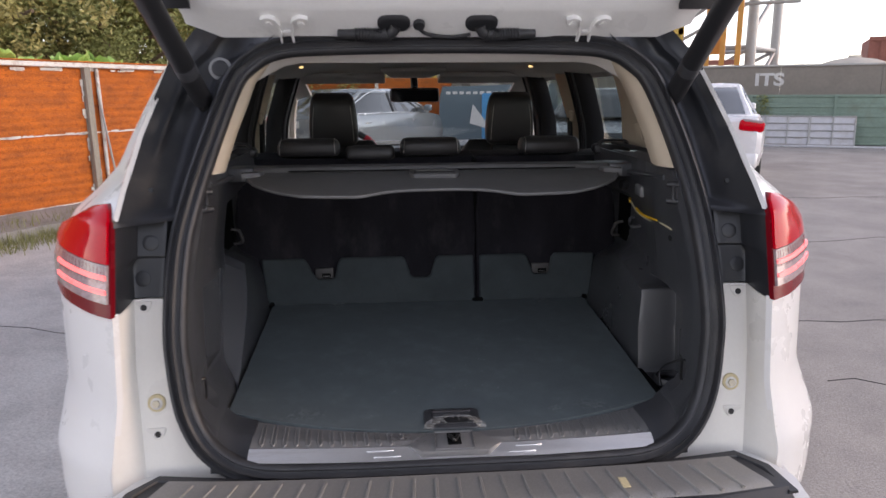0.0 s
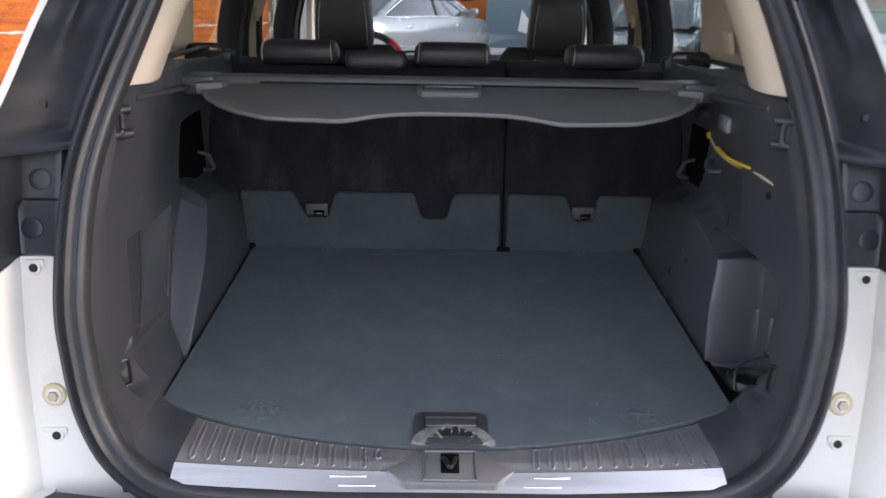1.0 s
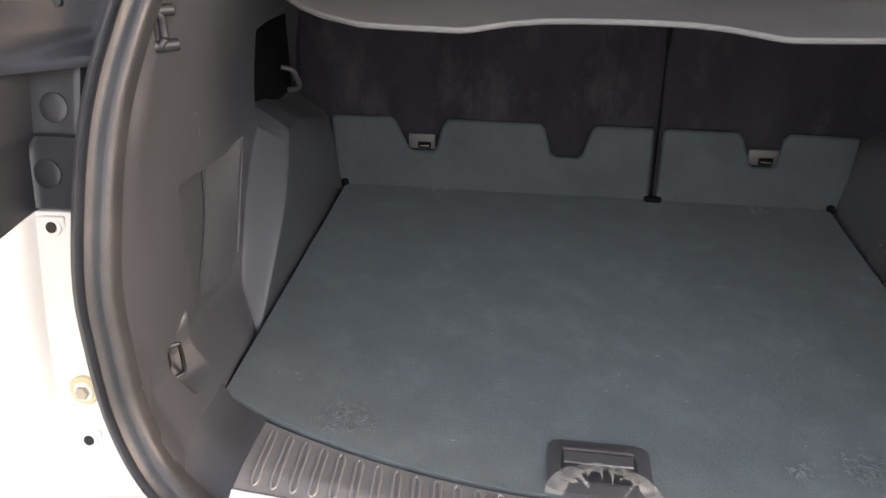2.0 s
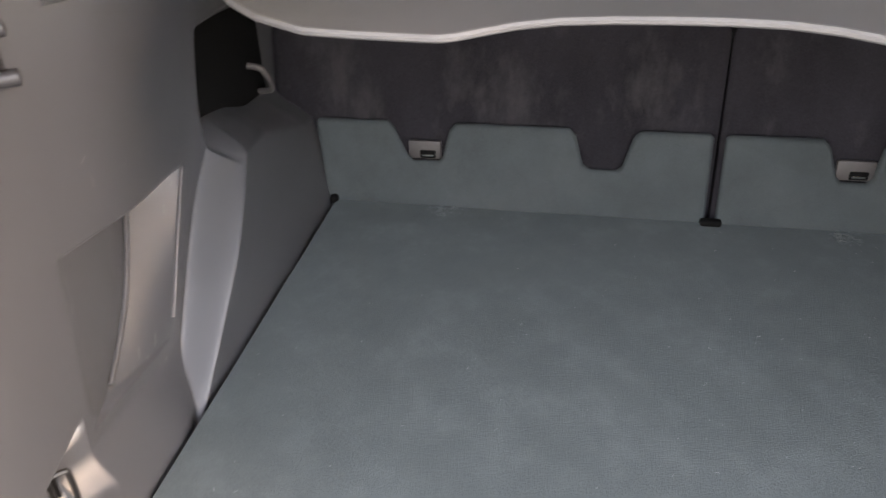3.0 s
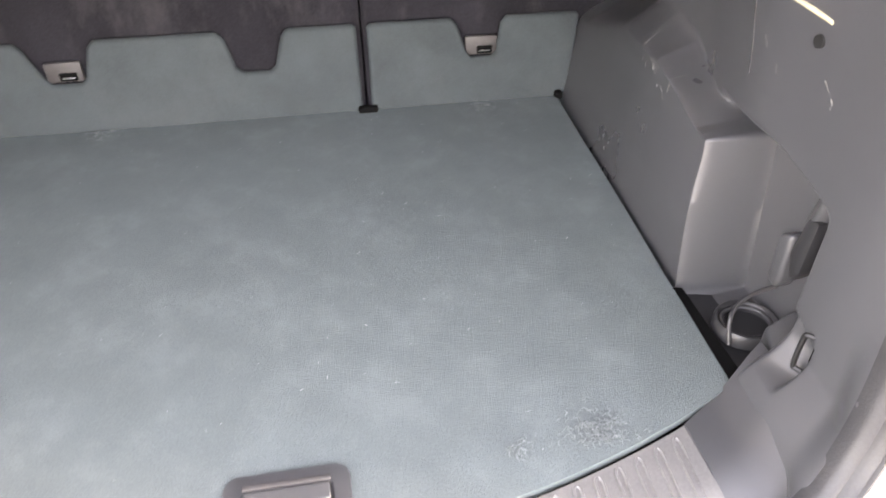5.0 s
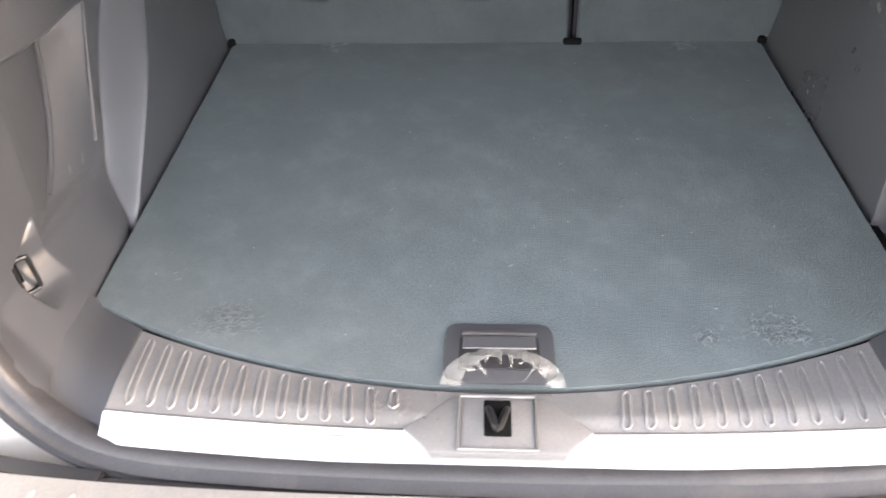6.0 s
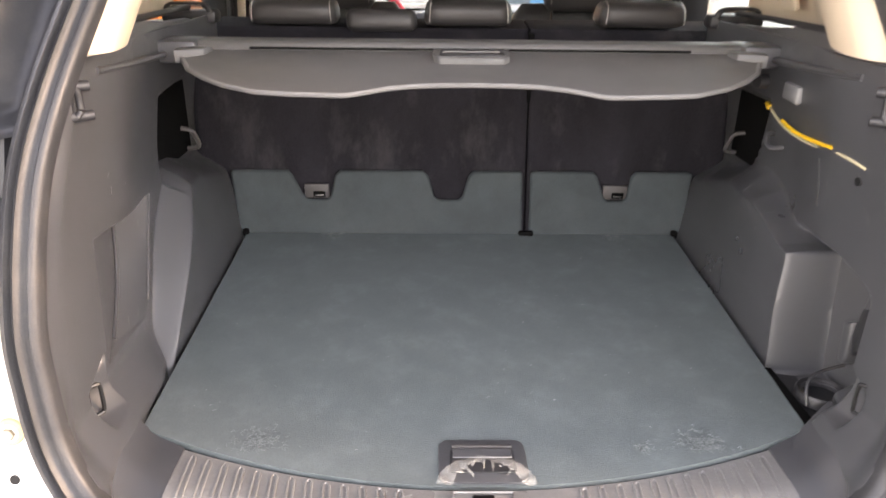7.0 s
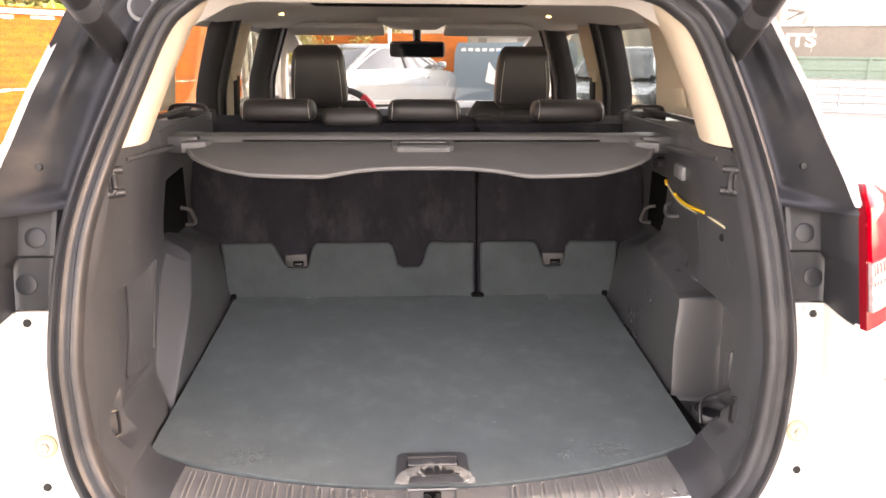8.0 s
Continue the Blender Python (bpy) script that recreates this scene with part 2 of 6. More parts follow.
M_PALEWALL = mat("pale_building_wall", (0.55, 0.50, 0.42), 0.8, var=0.1, scale=0.6)


# ---- geometry helpers ----
def sm(a, b, v):
    t = min(1.0, max(0.0, (v - a) / (b - a)))
    return t * t * (3 - 2 * t)


def lerp(a, b, t):
    return a + (b - a) * t


def interp(x, xs, ys):
    return float(np.interp(x, xs, ys))


def spans(a, b, n):
    return [a + (b - a) * i / n for i in range(n + 1)]


def thing(name, label, category, at=(0, 0, 0), group="", kind=""):
    ob = new(name)
    ob.empty_display_size = 0.1
    ob.matrix_basis = Matrix.Translation(at)
    return tagged(ob, label, category, group, kind)


def part(name, bm, material, parent=None, label="", sharp=40, mods=()):
    me = bpy.data.meshes.new(name)
    bm.to_mesh(me)
    bm.free()
    me.materials.append(material)
    for p in me.polygons:
        p.use_smooth = True
    me.set_sharp_from_angle(angle=radians(sharp))
    ob = new(name, me)
    if parent is not None:
        ob.parent = parent
        ob.matrix_parent_inverse = parent.matrix_basis.inverted() if parent.parent is None else Matrix.Identity(4)
    if label:
        ob["label"] = label
    return ob


def sheet(fn, us, vs, off, bm=None):
    """A sheet with thickness: fn(u, v) gives its face, off (a vector or a function) the way to its back."""
    bm = bm or bmesh.new()
    back = off if callable(off) else (lambda u, v: off)
    F = [[bm.verts.new(fn(u, v)) for v in vs] for u in us]
    B = [[bm.verts.new(Vector(fn(u, v)) + Vector(back(u, v))) for v in vs] for u in us]
    n, m = len(us), len(vs)
    for i in range(n - 1):
        for j in range(m - 1):
            bm.faces.new((F[i][j], F[i + 1][j], F[i + 1][j + 1], F[i][j + 1]))
            bm.faces.new((B[i][j + 1], B[i + 1][j + 1], B[i + 1][j], B[i][j]))
    for i in range(n - 1):
        bm.faces.new((F[i + 1][0], F[i][0], B[i][0], B[i + 1][0]))
        bm.faces.new((F[i][m - 1], F[i + 1][m - 1], B[i + 1][m - 1], B[i][m - 1]))
    for j in range(m - 1):
        bm.faces.new((F[0][j], F[0][j + 1], B[0][j + 1], B[0][j]))
        bm.faces.new((F[n - 1][j + 1], F[n - 1][j], B[n - 1][j], B[n - 1][j + 1]))
    bmesh.ops.recalc_face_normals(bm, faces=bm.faces)
    return bm


def loft(rings, bm=None, cap=True, loop=False):
    bm = bm or bmesh.new()
    R = [[bm.verts.new(p) for p in r] for r in rings]
    n = len(R[0])
    pairs = list(zip(R, R[1:])) + ([(R[-1], R[0])] if loop else [])
    for a, b in pairs:
        for j in range(n):
            k = (j + 1) % n
            bm.faces.new((a[j], a[k], b[k], b[j]))
    if cap and not loop:
        bm.faces.new(list(reversed(R[0])))
        bm.faces.new(R[-1])
    return bm


def spline(pts, n=6, closed=False):
    """A smooth line through the points (Catmull-Rom)."""
    P = [Vector(p) for p in pts]
    out = []
    cnt = len(P)
    for i in range(cnt if closed else cnt - 1):
        if closed:
            a, b, c, d = P[i - 1], P[i], P[(i + 1) % cnt], P[(i + 2) % cnt]
        else:
            a, b, c, d = P[max(i - 1, 0)], P[i], P[i + 1], P[min(i + 2, cnt - 1)]
        for k in range(n):
            t = k / n
            out.append(0.5 * ((2 * b) + (c - a) * t + (2 * a - 5 * b + 4 * c - d) * t * t + (3 * b - a - 3 * c + d) * t ** 3))
    if not closed:
        out.append(P[-1])
    return out


def sweep(pts, profile, up, closed=False, bm=None):
    """Carries a 2D profile (across, along up) along a line."""
    P = [Vector(p) for p in pts]
    rings = []
    n = len(P)
    for i, p in enumerate(P):
        a = P[i - 1] if (i or closed) else p
        b = P[(i + 1) % n] if (i < n - 1 or closed) else p
        t = (b - a).normalized()
        u = Vector(up)
        u = (u - u.dot(t) * t).normalized()
        s = t.cross(u)
        rings.append([p + s * x + u * y for x, y in profile])
    return loft(rings, bm, loop=closed)


def tube(pts, r, n=8, closed=False, bm=None, up=(0.13, 0.21, 0.97)):
    ang = [2 * math.pi * k / n for k in range(n)]
    return sweep(pts, [(r * math.cos(a), r * math.sin(a)) for a in ang], up, closed, bm)


def rbox(c, s, r=0.01, seg=2, turn=None, bm=None):
    """A box with rounded edges: centre, size, radius, turn (a matrix)."""
    tmp = bmesh.new()
    bmesh.ops.create_cube(tmp, size=1)
    for v in tmp.verts:
        v.co = Vector((v.co.x * s[0], v.co.y * s[1], v.co.z * s[2]))
    if r:
        bmesh.ops.bevel(tmp, geom=list(tmp.edges), offset=min(r, min(s) * 0.49), segments=seg, profile=0.5, affect="EDGES")
    m = Matrix.Translation(c) @ (turn.to_4x4() if turn else Matrix.Identity(4))
    tmp.transform(m)
    if bm is None:
        return tmp
    me = bpy.data.meshes.new("tmp")
    tmp.to_mesh(me)
    tmp.free()
    bm.from_mesh(me)
    bpy.data.meshes.remove(me)
    return bm


def disc(c, r, depth, axis, n=20, dome=0.0, bm=None):
    """A short round plug along axis, with a chamfered or domed end."""
    axis = Vector(axis).normalized()
    q = Vector((0, 0, 1)).rotation_difference(axis)
    c = Vector(c)

    def ring(rad, h):
        return [c + q @ Vector((rad * math.cos(2 * math.pi * k / n), rad * math.sin(2 * math.pi * k / n), h)) for k in range(n)]

    return loft([ring(r, 0), ring(r, depth * 0.7), ring(r * 0.93, depth), ring(r * 0.5, depth + dome)], bm)


def prism(poly, fn, depth_fn, bm=None):
    """A flat outline raised to a solid: fn(p) gives its face, depth_fn(p) its back."""
    bm = bm or bmesh.new()
    a = [bm.verts.new(fn(p)) for p in poly]
    b = [bm.verts.new(depth_fn(p)) for p in poly]
    bm.faces.new(a)
    bm.faces.new(list(reversed(b)))
    for i in range(len(a)):
        j = (i + 1) % len(a)
        bm.faces.new((a[j], a[i], b[i], b[j]))
    bmesh.ops.recalc_face_normals(bm, faces=bm.faces)
    return bm


def soften(bm, r, seg=2, angle=30):
    edges = [e for e in bm.edges if len(e.link_faces) == 2 and e.calc_face_angle(0) > radians(angle)]
    bmesh.ops.bevel(bm, geom=edges, offset=r, segments=seg, profile=0.5, affect="EDGES", clamp_overlap=True)
    return bm


# ---- ground ----
def ground_at(u, v):
    return (u, v, 0.012 * noise.noise((u * 0.25, v * 0.25, 0)) * sm(2.5, 6, abs(v) + abs(u)))


ext = [-900, -300, -100, -40] + spans(-20, 20, 50) + [40, 100, 300, 900]
bm = sheet(ground_at, ext, ext, (0, 0, -0.3))
ground = tagged(part("ground", bm, M_GROUND), "worn grey asphalt yard with patches and cracks", "ground", kind="structure")
rng = random.Random(4)
for k, (x0, y0, ang, ln) in enumerate([(2.2, 2.6, 0.2, 3.5), (2.4, 4.8, -0.1, 4.0), (-5.0, 2.9, -0.15, 3.6), (1.9, 7.5, 0.05, 6.0), (2.0, 1.7, -0.3, 2.4)]):
    pts, x, y, a = [], x0, y0, ang
    for i in range(16):
        pts.append((x, y, ground_at(x, y)[2] + (0.005 if x < -0.9 else 0.001)))
        a = ang + rng.uniform(-0.5, 0.5)
        x, y = x + math.cos(a) * ln / 16, y + math.sin(a) * ln / 16
    part("crack", tube(pts, 0.0028, 4), M_CRACK, ground)

apron = sheet(lambda u, v: (lerp(-5.6, -0.98, u) + 0.03 * noise.noise((v * 9, u, 2)), lerp(-4.0, 11.5, v), ground_at(lerp(-5.6, -0.98, u), lerp(-4.0, 11.5, v))[2] + 0.004), spans(0, 1, 30), spans(0, 1, 60), (0, 0, -0.05))
tagged(part("pavement", apron, M_APRON), "pale worn concrete strip between the car and the fence", "pavement", kind="structure")

# ---- the open car: shell ----
suv = thing("suv", "white compact suv with its tailgate open", "car", (0, 1.9, 0))

# line of the tailgate opening, right half from the sill to the roof
LOOP = [(0.0, -0.092, 0.653), (0.25, -0.085, 0.650), (0.41, -0.071, 0.652), (0.497, -0.048, 0.688), (0.545, -0.025, 0.76), (0.562, -0.008, 0.86), (0.566, 0.010, 0.95),
        (0.561, 0.066, 1.09), (0.548, 0.128, 1.195), (0.527, 0.222, 1.315), (0.494, 0.300, 1.430), (0.460, 0.333, 1.475), (0.405, 0.348, 1.506), (0.30, 0.356, 1.518), (0.0, 0.362, 1.523)]
def shear(z):
    return 0.016 * sm(1.05, 1.42, z)


LZ, LW, LY = [p[2] for p in LOOP[3:13]], [p[0] for p in LOOP[3:13]], [p[1] for p in LOOP[3:13]]


def loop_w(z):
    return interp(z, LZ, LW)


def loop_y(z):
    return interp(z, LZ, LY)


closed_loop = [(x + shear(z), y, z) for x, y, z in LOOP] + [(-x + shear(z), y, z) for x, y, z in reversed(LOOP[1:-1])]
ring_line = spline(closed_loop, 5, True)
SEAL = [(-0.023, -0.016), (-0.024, 0.000), (-0.020, 0.010), (-0.015, 0.011), (-0.010, 0.003), (-0.006, 0.004), (0.000, 0.016), (0.006, 0.004), (0.010, 0.003), (0.015, 0.010), (0.021, 0.008), (0.024, -0.002), (0.023, -0.016)]
part("door_seal", sweep(ring_line, SEAL, (0, -1, 0.25), True), M_RUBBER, suv, "black ribbed rubber seal", sharp=60)


# plan of the rear corner, from the edge beside the tailgate out and forward to the flank
UP = spline([(0.668, -0.035, 0), (0.722, 0.0, 0), (0.795, 0.08, 0), (0.850, 0.17, 0), (0.900, 0.28, 0), (0.920, 0.50, 0)], 8)
LOW = spline([(0.685, -0.075, 0), (0.745, -0.045, 0), (0.818, 0.025, 0), (0.868, 0.11, 0), (0.908, 0.26, 0), (0.922, 0.50, 0)], 8)
EDGE_Z = [0.50, 0.62, 0.68, 0.80, 0.98, 1.16, 1.21, 1.32, 1.48, 1.565]
EDGE_W = [0.690, 0.688, 0.685, 0.672, 0.668, 0.670, 0.673, 0.668, 0.630, 0.575]
EDGE_D = [-0.085, -0.080, -0.075, -0.050, -0.035, 0.020, 0.080, 0.20, 0.335, 0.40]
LEAN_Z = [1.05, 1.10, 1.15, 1.19, 1.24, 1.30, 1.40, 1.48, 1.565]
LEAN = [0.0, 0.016, 0.052, 0.098, 0.135, 0.160, 0.212, 0.258, 0.345]


GUTTER_V = [0, 0.01, 0.02, 0.03, 0.045, 0.06] + spans(0.08, 1, 32)


def rear_edge(z):
    return interp(z, EDGE_Z, EDGE_W), interp(z, EDGE_Z, EDGE_D)


def corner_at(a, z, out=0.0):
    """Point of the rounded rear corner: a from the tailgate edge (0) to the flank (1)."""
    k = a * (len(UP) - 1)
    i = min(len(UP) - 2, int(k))
    t = sm(0.80, 0.67, z)
    p = UP[i].lerp(UP[i + 1], k - i).lerp(LOW[i].lerp(LOW[i + 1], k - i), t)
    p0 = UP[0].lerp(LOW[0], t)
    gw0, gy0 = rear_edge(z)
    w1 = 0.921 - interp(z, LEAN_Z, LEAN)
    w = lerp(gw0, w1, ((p.x - p0.x) / (0.921 - p0.x)) ** (1 + 1.4 * sm(1.17, 1.28, z)))
    y = lerp(gy0, 0.5, (p.y - p0.y) / (0.5 - p0.y))
    w -= 0.05 * sm(0.60, 0.30, z) - 0.004 * sm(0.62, 0.66, z) * sm(0.70, 0.66, z)
    c = sm(0, 0.35, a)
    return w + out * (0.35 + 0.65 * c), y - out * (1 - c), z


def jamb_y(z):
    return -0.011 + 0.25 * (z - 0.72)


def jamb_in(z):
    return interp(z, [0.60, 0.66, 0.70, 0.76, 0.86, 0.99, 1.16], [0.44, 0.50, 0.540, 0.570, 0.587, 0.592, 0.578])


def jamb_pt(u, z, crease):
    """From the seal (0) to the crease (0.6), then back to the corner's edge (1)."""
    if u <= 0.6:
        return lerp(jamb_in(z), crease, u / 0.6), jamb_y(z) + 0.003 * math.sin(math.pi * u / 0.6), z
    t = (u - 0.6) / 0.4
    gw0, gy0 = rear_edge(z)
    return lerp(crease, gw0, t) - 0.004 * math.sin(math.pi * t), lerp(jamb_y(z), gy0, t), z


for s in (-1, 1):
    # white jamb beside the seal, folded back to the corner's edge
    def jamb(u, v, s=s):
        z = lerp(0.585, 0.990 - 0.012 * sm(0.6, 1.0, u), v)
        w, y, z = jamb_pt(u, z, interp(z, [0.585, 0.63, 0.85, 1.0], [0.630, 0.636, 0.655, 0.657]))
        return (s * w, y, z)

    us = spans(0, 0.58, 14) + [0.592, 0.60, 0.61] + spans(0.63, 1, 12)
    part("tailgate_jamb", sheet(jamb, us, spans(0, 1, 30), (0, 0.012, 0)), M_JAMB, suv, sharp=25)
    for z, w, kind in ((0.985 - 0.012, 0.638, 0), (0.780, 0.615, 1), (0.718, 0.613, 0)):
        y = jamb_y(z) + 0.006
        if kind:
            b = part("plug", disc((s * w, y, z), 0.019, 0.006, (0, -1, 0.2)), M_SEALER, suv, "yellowed round sealing plug")
            part("washer", disc((s * w, y - 0.006, z), 0.0125, 0.0015, (0, -1, 0.2), 20), M_JAMB, b)
            part("bolt", disc((s * w, y - 0.007, z), 0.0085, 0.005, (0, -1, 0.2), 6), M_BOLT, b)
        else:
            b = part("pad", rbox((s * (w + 0.004), y, z), (0.040, 0.008, 0.026), 0.003), M_JAMB, suv)
            part("bolt_ring", disc((s * w, y - 0.002, z), 0.0115, 0.004, (0, -1, 0.2), 18), M_JAMB, b)
            part("bolt", disc((s * w, y - 0.0045, z), 0.0068, 0.003, (0, -1, 0.2), 12), M_BLACKMETAL, b)

    # black bracket above the jamb, folded back to the lamp, with two round caps
    def bracket(u, v, s=s):
        z = lerp(0.993 - 0.012 * sm(0.6, 1.0, u), 1.150 + 0.008 * sm(0.6, 1, u), v)
        w, y, z = jamb_pt(u, z, interp(z, [0.98, 1.06, 1.075, 1.16], [0.657, 0.660, 0.650, 0.648]))
        y -= 0.004 * (1 - u) - 0.005 * sm(1.078, 1.070, z) * sm(0.66, 0.56, u) * sm(0.0, 0.1, u) - 0.02 * sm(0.1, 0, u)
        return (s * (w - 0.001), y, z)

    br = part("lamp_bracket", sheet(bracket, us, spans(0, 0.5, 8) + spans(0.52, 0.6, 6) + spans(0.65, 1, 6), (0, 0.012, 0)), M_DPILLAR, suv, sharp=25)
    for z, w, dy in ((1.104, 0.622, -0.0006), (1.031, 0.640, 0.0042)):
        part("cap", disc((s * w, jamb_y(z) + dy, z), 0.0165, 0.0012, (0, -1, 0.24), 26), M_DPILLAR, br)

    # black gutter up the rear pillar, with a ledge at its foot
    def pillar(u, v, s=s):
        z = lerp(1.148, 1.565, v)
        wi = loop_w(min(z, 1.51)) + 0.022 - 0.05 * sm(1.51, 1.565, z)
        yi = loop_y(min(z, 1.51)) - 0.004
        wo, yo = rear_edge(z)
        dip = 0.075 * math.sin(math.pi * u ** 0.8) * sm(0.0, 0.06, v) * (1 - 0.35 * u) - 0.010 * math.exp(-((u - 0.70) / 0.06) ** 2) * sm(0.25, 0.4, v)
        return (s * lerp(wi, wo, u) + shear(z) * (1 - 0.7 * u), lerp(yi, yo, u) + dip, z)

    gp = part("pillar_gutter", sheet(pillar, spans(0, 1, 30), GUTTER_V, (0, 0.015, 0)), M_DPILLAR, suv, "satin black rear pillar gutter")
    if s < 0:
        gr = part("grommet", disc((-0.516, 0.366, 1.462), 0.027, 0.006, (0.1, -1, 0.2), 28), M_GROMMET, gp, "pale grommet ring")
        part("grommet_bore", disc((-0.5165, 0.3615, 1.4635), 0.0195, 0.0035, (0.1, -1, 0.2), 24), M_PLASTIC_DARK, gr)
    part("pillar_fill", sheet(lambda u, v, s=s: (s * lerp(0.36, 0.63, u) + 0.01, 0.475 + 0.02 * u, lerp(interp(u, [0, 0.35, 0.5, 1], [1.535, 1.510, 1.46, 1.42]), 1.575, v) - 0.05 * u * u * v), spans(0, 1, 8), spans(0, 1, 4), (0, 0.01, 0)), M_DPILLAR, suv)
    part("screw", disc(Vector(pillar(0.62, 0.14)) + Vector((0, -0.002, 0)), 0.006, 0.005, (0, -1, 0.2), 10), M_BLACKMETAL, gp)

    # white rear corner from the sill to the roof
    def flank(u, v, s=s):
        w, y, z = corner_at(u, v)
        d = math.hypot(y - 0.80, z - 0.35)
        return (s * (w - (0.16 * sm(0.40, 0.385, d) if d < 0.40 else 0)), y, z)

    part("rear_corner", sheet(flank, spans(0, 0.1, 4) + spans(0.13, 1, 36), spans(0.36, 0.60, 12) + spans(0.615, 0.72, 14) + spans(0.74, 0.985, 12), (-s * 0.008, 0.010, 0)), M_WHITE, suv, "white rear corner panel")

    def quarter(u, v, s=s):
        z = v
        if u <= 1:
            w, y, z = corner_at(max(u, 0.05 * sm(1.162, 1.155, z)), z)
        else:
            w, y, z = corner_at(1, z)
            y = lerp(0.5, 1.0, u - 1)
            w += 0.05 * (u - 1) * sm(1.3, 1.48, z)
        return (s * w + 0.3 * shear(z) * max(0, 1 - u), y, z)

    part("rear_quarter", sheet(quarter, spans(0, 1, 30) + [1.25, 1.5, 1.75, 2], spans(0.987, 1.140, 12) + [lerp(1.148, 1.565, v) for v in GUTTER_V], (-s * 0.008, 0.008, 0)), M_WHITE, suv)

    # white side of the body
    def side(u, v, s=s):
        y = u
        z = lerp(0.30, 1.15 - 0.075 * sm(2.95, 3.15, y) - 0.215 * sm(3.1, 4.35, y), v)
        w = 0.921 - 0.05 * sm(3.2, 4.25, y) - interp(z, LEAN_Z, LEAN) * 1.3 - 0.05 * sm(0.60, 0.30, z)
        for yw in (0.80, 3.47):
            d = math.hypot(y - yw, z - 0.35)
            if d < 0.40:
                w -= 0.16 * sm(0.40, 0.385, d)
        return (s * w, y, z)

    part("side_panel", sheet(side, spans(0.502, 4.30, 76), spans(0, 1, 40), (-s * 0.012, 0, 0)), M_WHITE, suv)

    def rail(u, v, s=s):
        z = lerp(1.475, 1.565, v)
        return (s * interp(z, [1.475, 1.565], [0.702, 0.62]), u, z - 0.10 * sm(2.2, 2.8, u))

    part("roof_rail", sheet(rail, spans(1.0, 2.75, 14), spans(0, 1, 4), (-s * 0.03, 0, -0.02)), M_WHITE, suv)
    part("front_pillar", tube(spline([(s * 0.66, 2.55, 1.50), (s * 0.74, 2.9, 1.32), (s * 0.80, 3.25, 1.12)], 5), 0.045), M_WHITE, suv)

    # side windows
    def pane(y0, y1):
        def fn(u, v):
            z = lerp(1.14, 1.485, v)
            return (s * interp(z, [1.14, 1.485], [0.805, 0.690]), lerp(y0, y1, u), z)
        return fn

    for name, y0, y1 in (("rear_door_window", 0.99, 1.62), ("front_door_window", 1.78, 2.95)):
        g = part(name, sheet(pane(y0, y1), spans(0, 1, 4), spans(0, 1, 4), (s * 0.004, 0, 0)), M_TINT, suv)
        g.visible_shadow = False

    # tail lamp: red upper lens, clear lower half with lit strips, dark red rim
    def lens(z0, z1, out, s=s):
        def fn(u, v):
            a = u * 0.66
            crown = interp(a, [0, 0.06, 0.14, 0.26, 0.40, 0.66], [1.158, 1.178, 1.188, 1.180, 1.152, 1.115])
            z = lerp(z0, min(z1, crown if z1 > 1.15 else z1), v)
            w, y, z = corner_at(a, z, out)
            return (s * (w + (0.0 if u > 0.02 else -0.002)), y, z + 0.012 * u)
        return fn

    lamp = part("tail_lamp", sheet(lens(0.980, 1.195, 0.007), spans(0, 1, 26), spans(0, 1, 16), (-s * 0.004, 0.012, 0)), M_DARKRED, suv, "red and clear tail lamp")
    part("red_lens", sheet(lens(1.082, 1.188, 0.013), spans(0.025, 0.97, 26), spans(0, 1, 10), (-s * 0.003, 0.008, 0)), M_RED_LENS, lamp)
    part("clear_lens", sheet(lens(1.008, 1.080, 0.013), spans(0.025, 0.95, 26), spans(0, 1, 8), (-s * 0.003, 0.008, 0)), M_CLEAR_LENS, lamp)
    for z0 in (1.026, 1.053):
        part("light_strip", sheet(lens(z0, z0 + 0.0075, 0.017), spans(0.04, 0.72, 20), spans(0, 1, 3), (-s * 0.003, 0.006, 0)), M_LED, lamp)
    for k in range(14):
        part("reflector_rib", tube([lens(1.012, 1.080, 0.0145)(0.06 + 0.045 * k, v) for v in (0.5, 0.6, 0.97)], 0.0006, 5), M_DARKRED, lamp)

    # gas strut from the gutter to the tailgate
    st = part("gas_strut", tube([(s * 0.556 + 0.008, 0.30, 1.395), (s * 0.548 - 0.008, 0.0, 1.575), (s * 0.54 - 0.02, -0.40, 1.83)], 0.023, 16), M_PLASTIC_DARK, suv, "black gas strut")
    part("strut_label", tube([(s * 0.5536 + 0.0032, 0.21, 1.449), (s * 0.5528 + 0.0016, 0.18, 1.467)], 0.0237, 16), M_PLASTIC, st)
    part("ball_joint", disc((s * 0.556 + 0.009, 0.312, 1.372), 0.014, 0.05, (0, -0.4, 0.9), 12), M_BLACKMETAL, st)

    # wheels
    for yw in (0.80, 3.47):
        c = Vector((s * 0.70, yw, 0.345))
        prof = [(0.0, 0.24), (0.0, 0.325), (0.02, 0.345), (0.18, 0.345), (0.20, 0.325), (0.20, 0.24)]
        rings = [[c + Vector((s * x * 0.95, r * math.cos(a), r * math.sin(a))) for x, r in prof] for a in (2 * math.pi * k / 40 for k in range(40))]
        wh = part("wheel", loft(rings, loop=True), M_TYRE, suv)
        bm = disc(c + Vector((s * 0.10, 0, 0)), 0.235, 0.05, (s, 0, 0), 32)
        for k in range(5):
            a = 2 * math.pi * k / 5
            rbox(c + Vector((s * 0.165, 0.12 * math.cos(a), 0.12 * math.sin(a))), (0.03, 0.2, 0.045), 0.008, 2, Euler((a, 0, 0)).to_matrix(), bm)
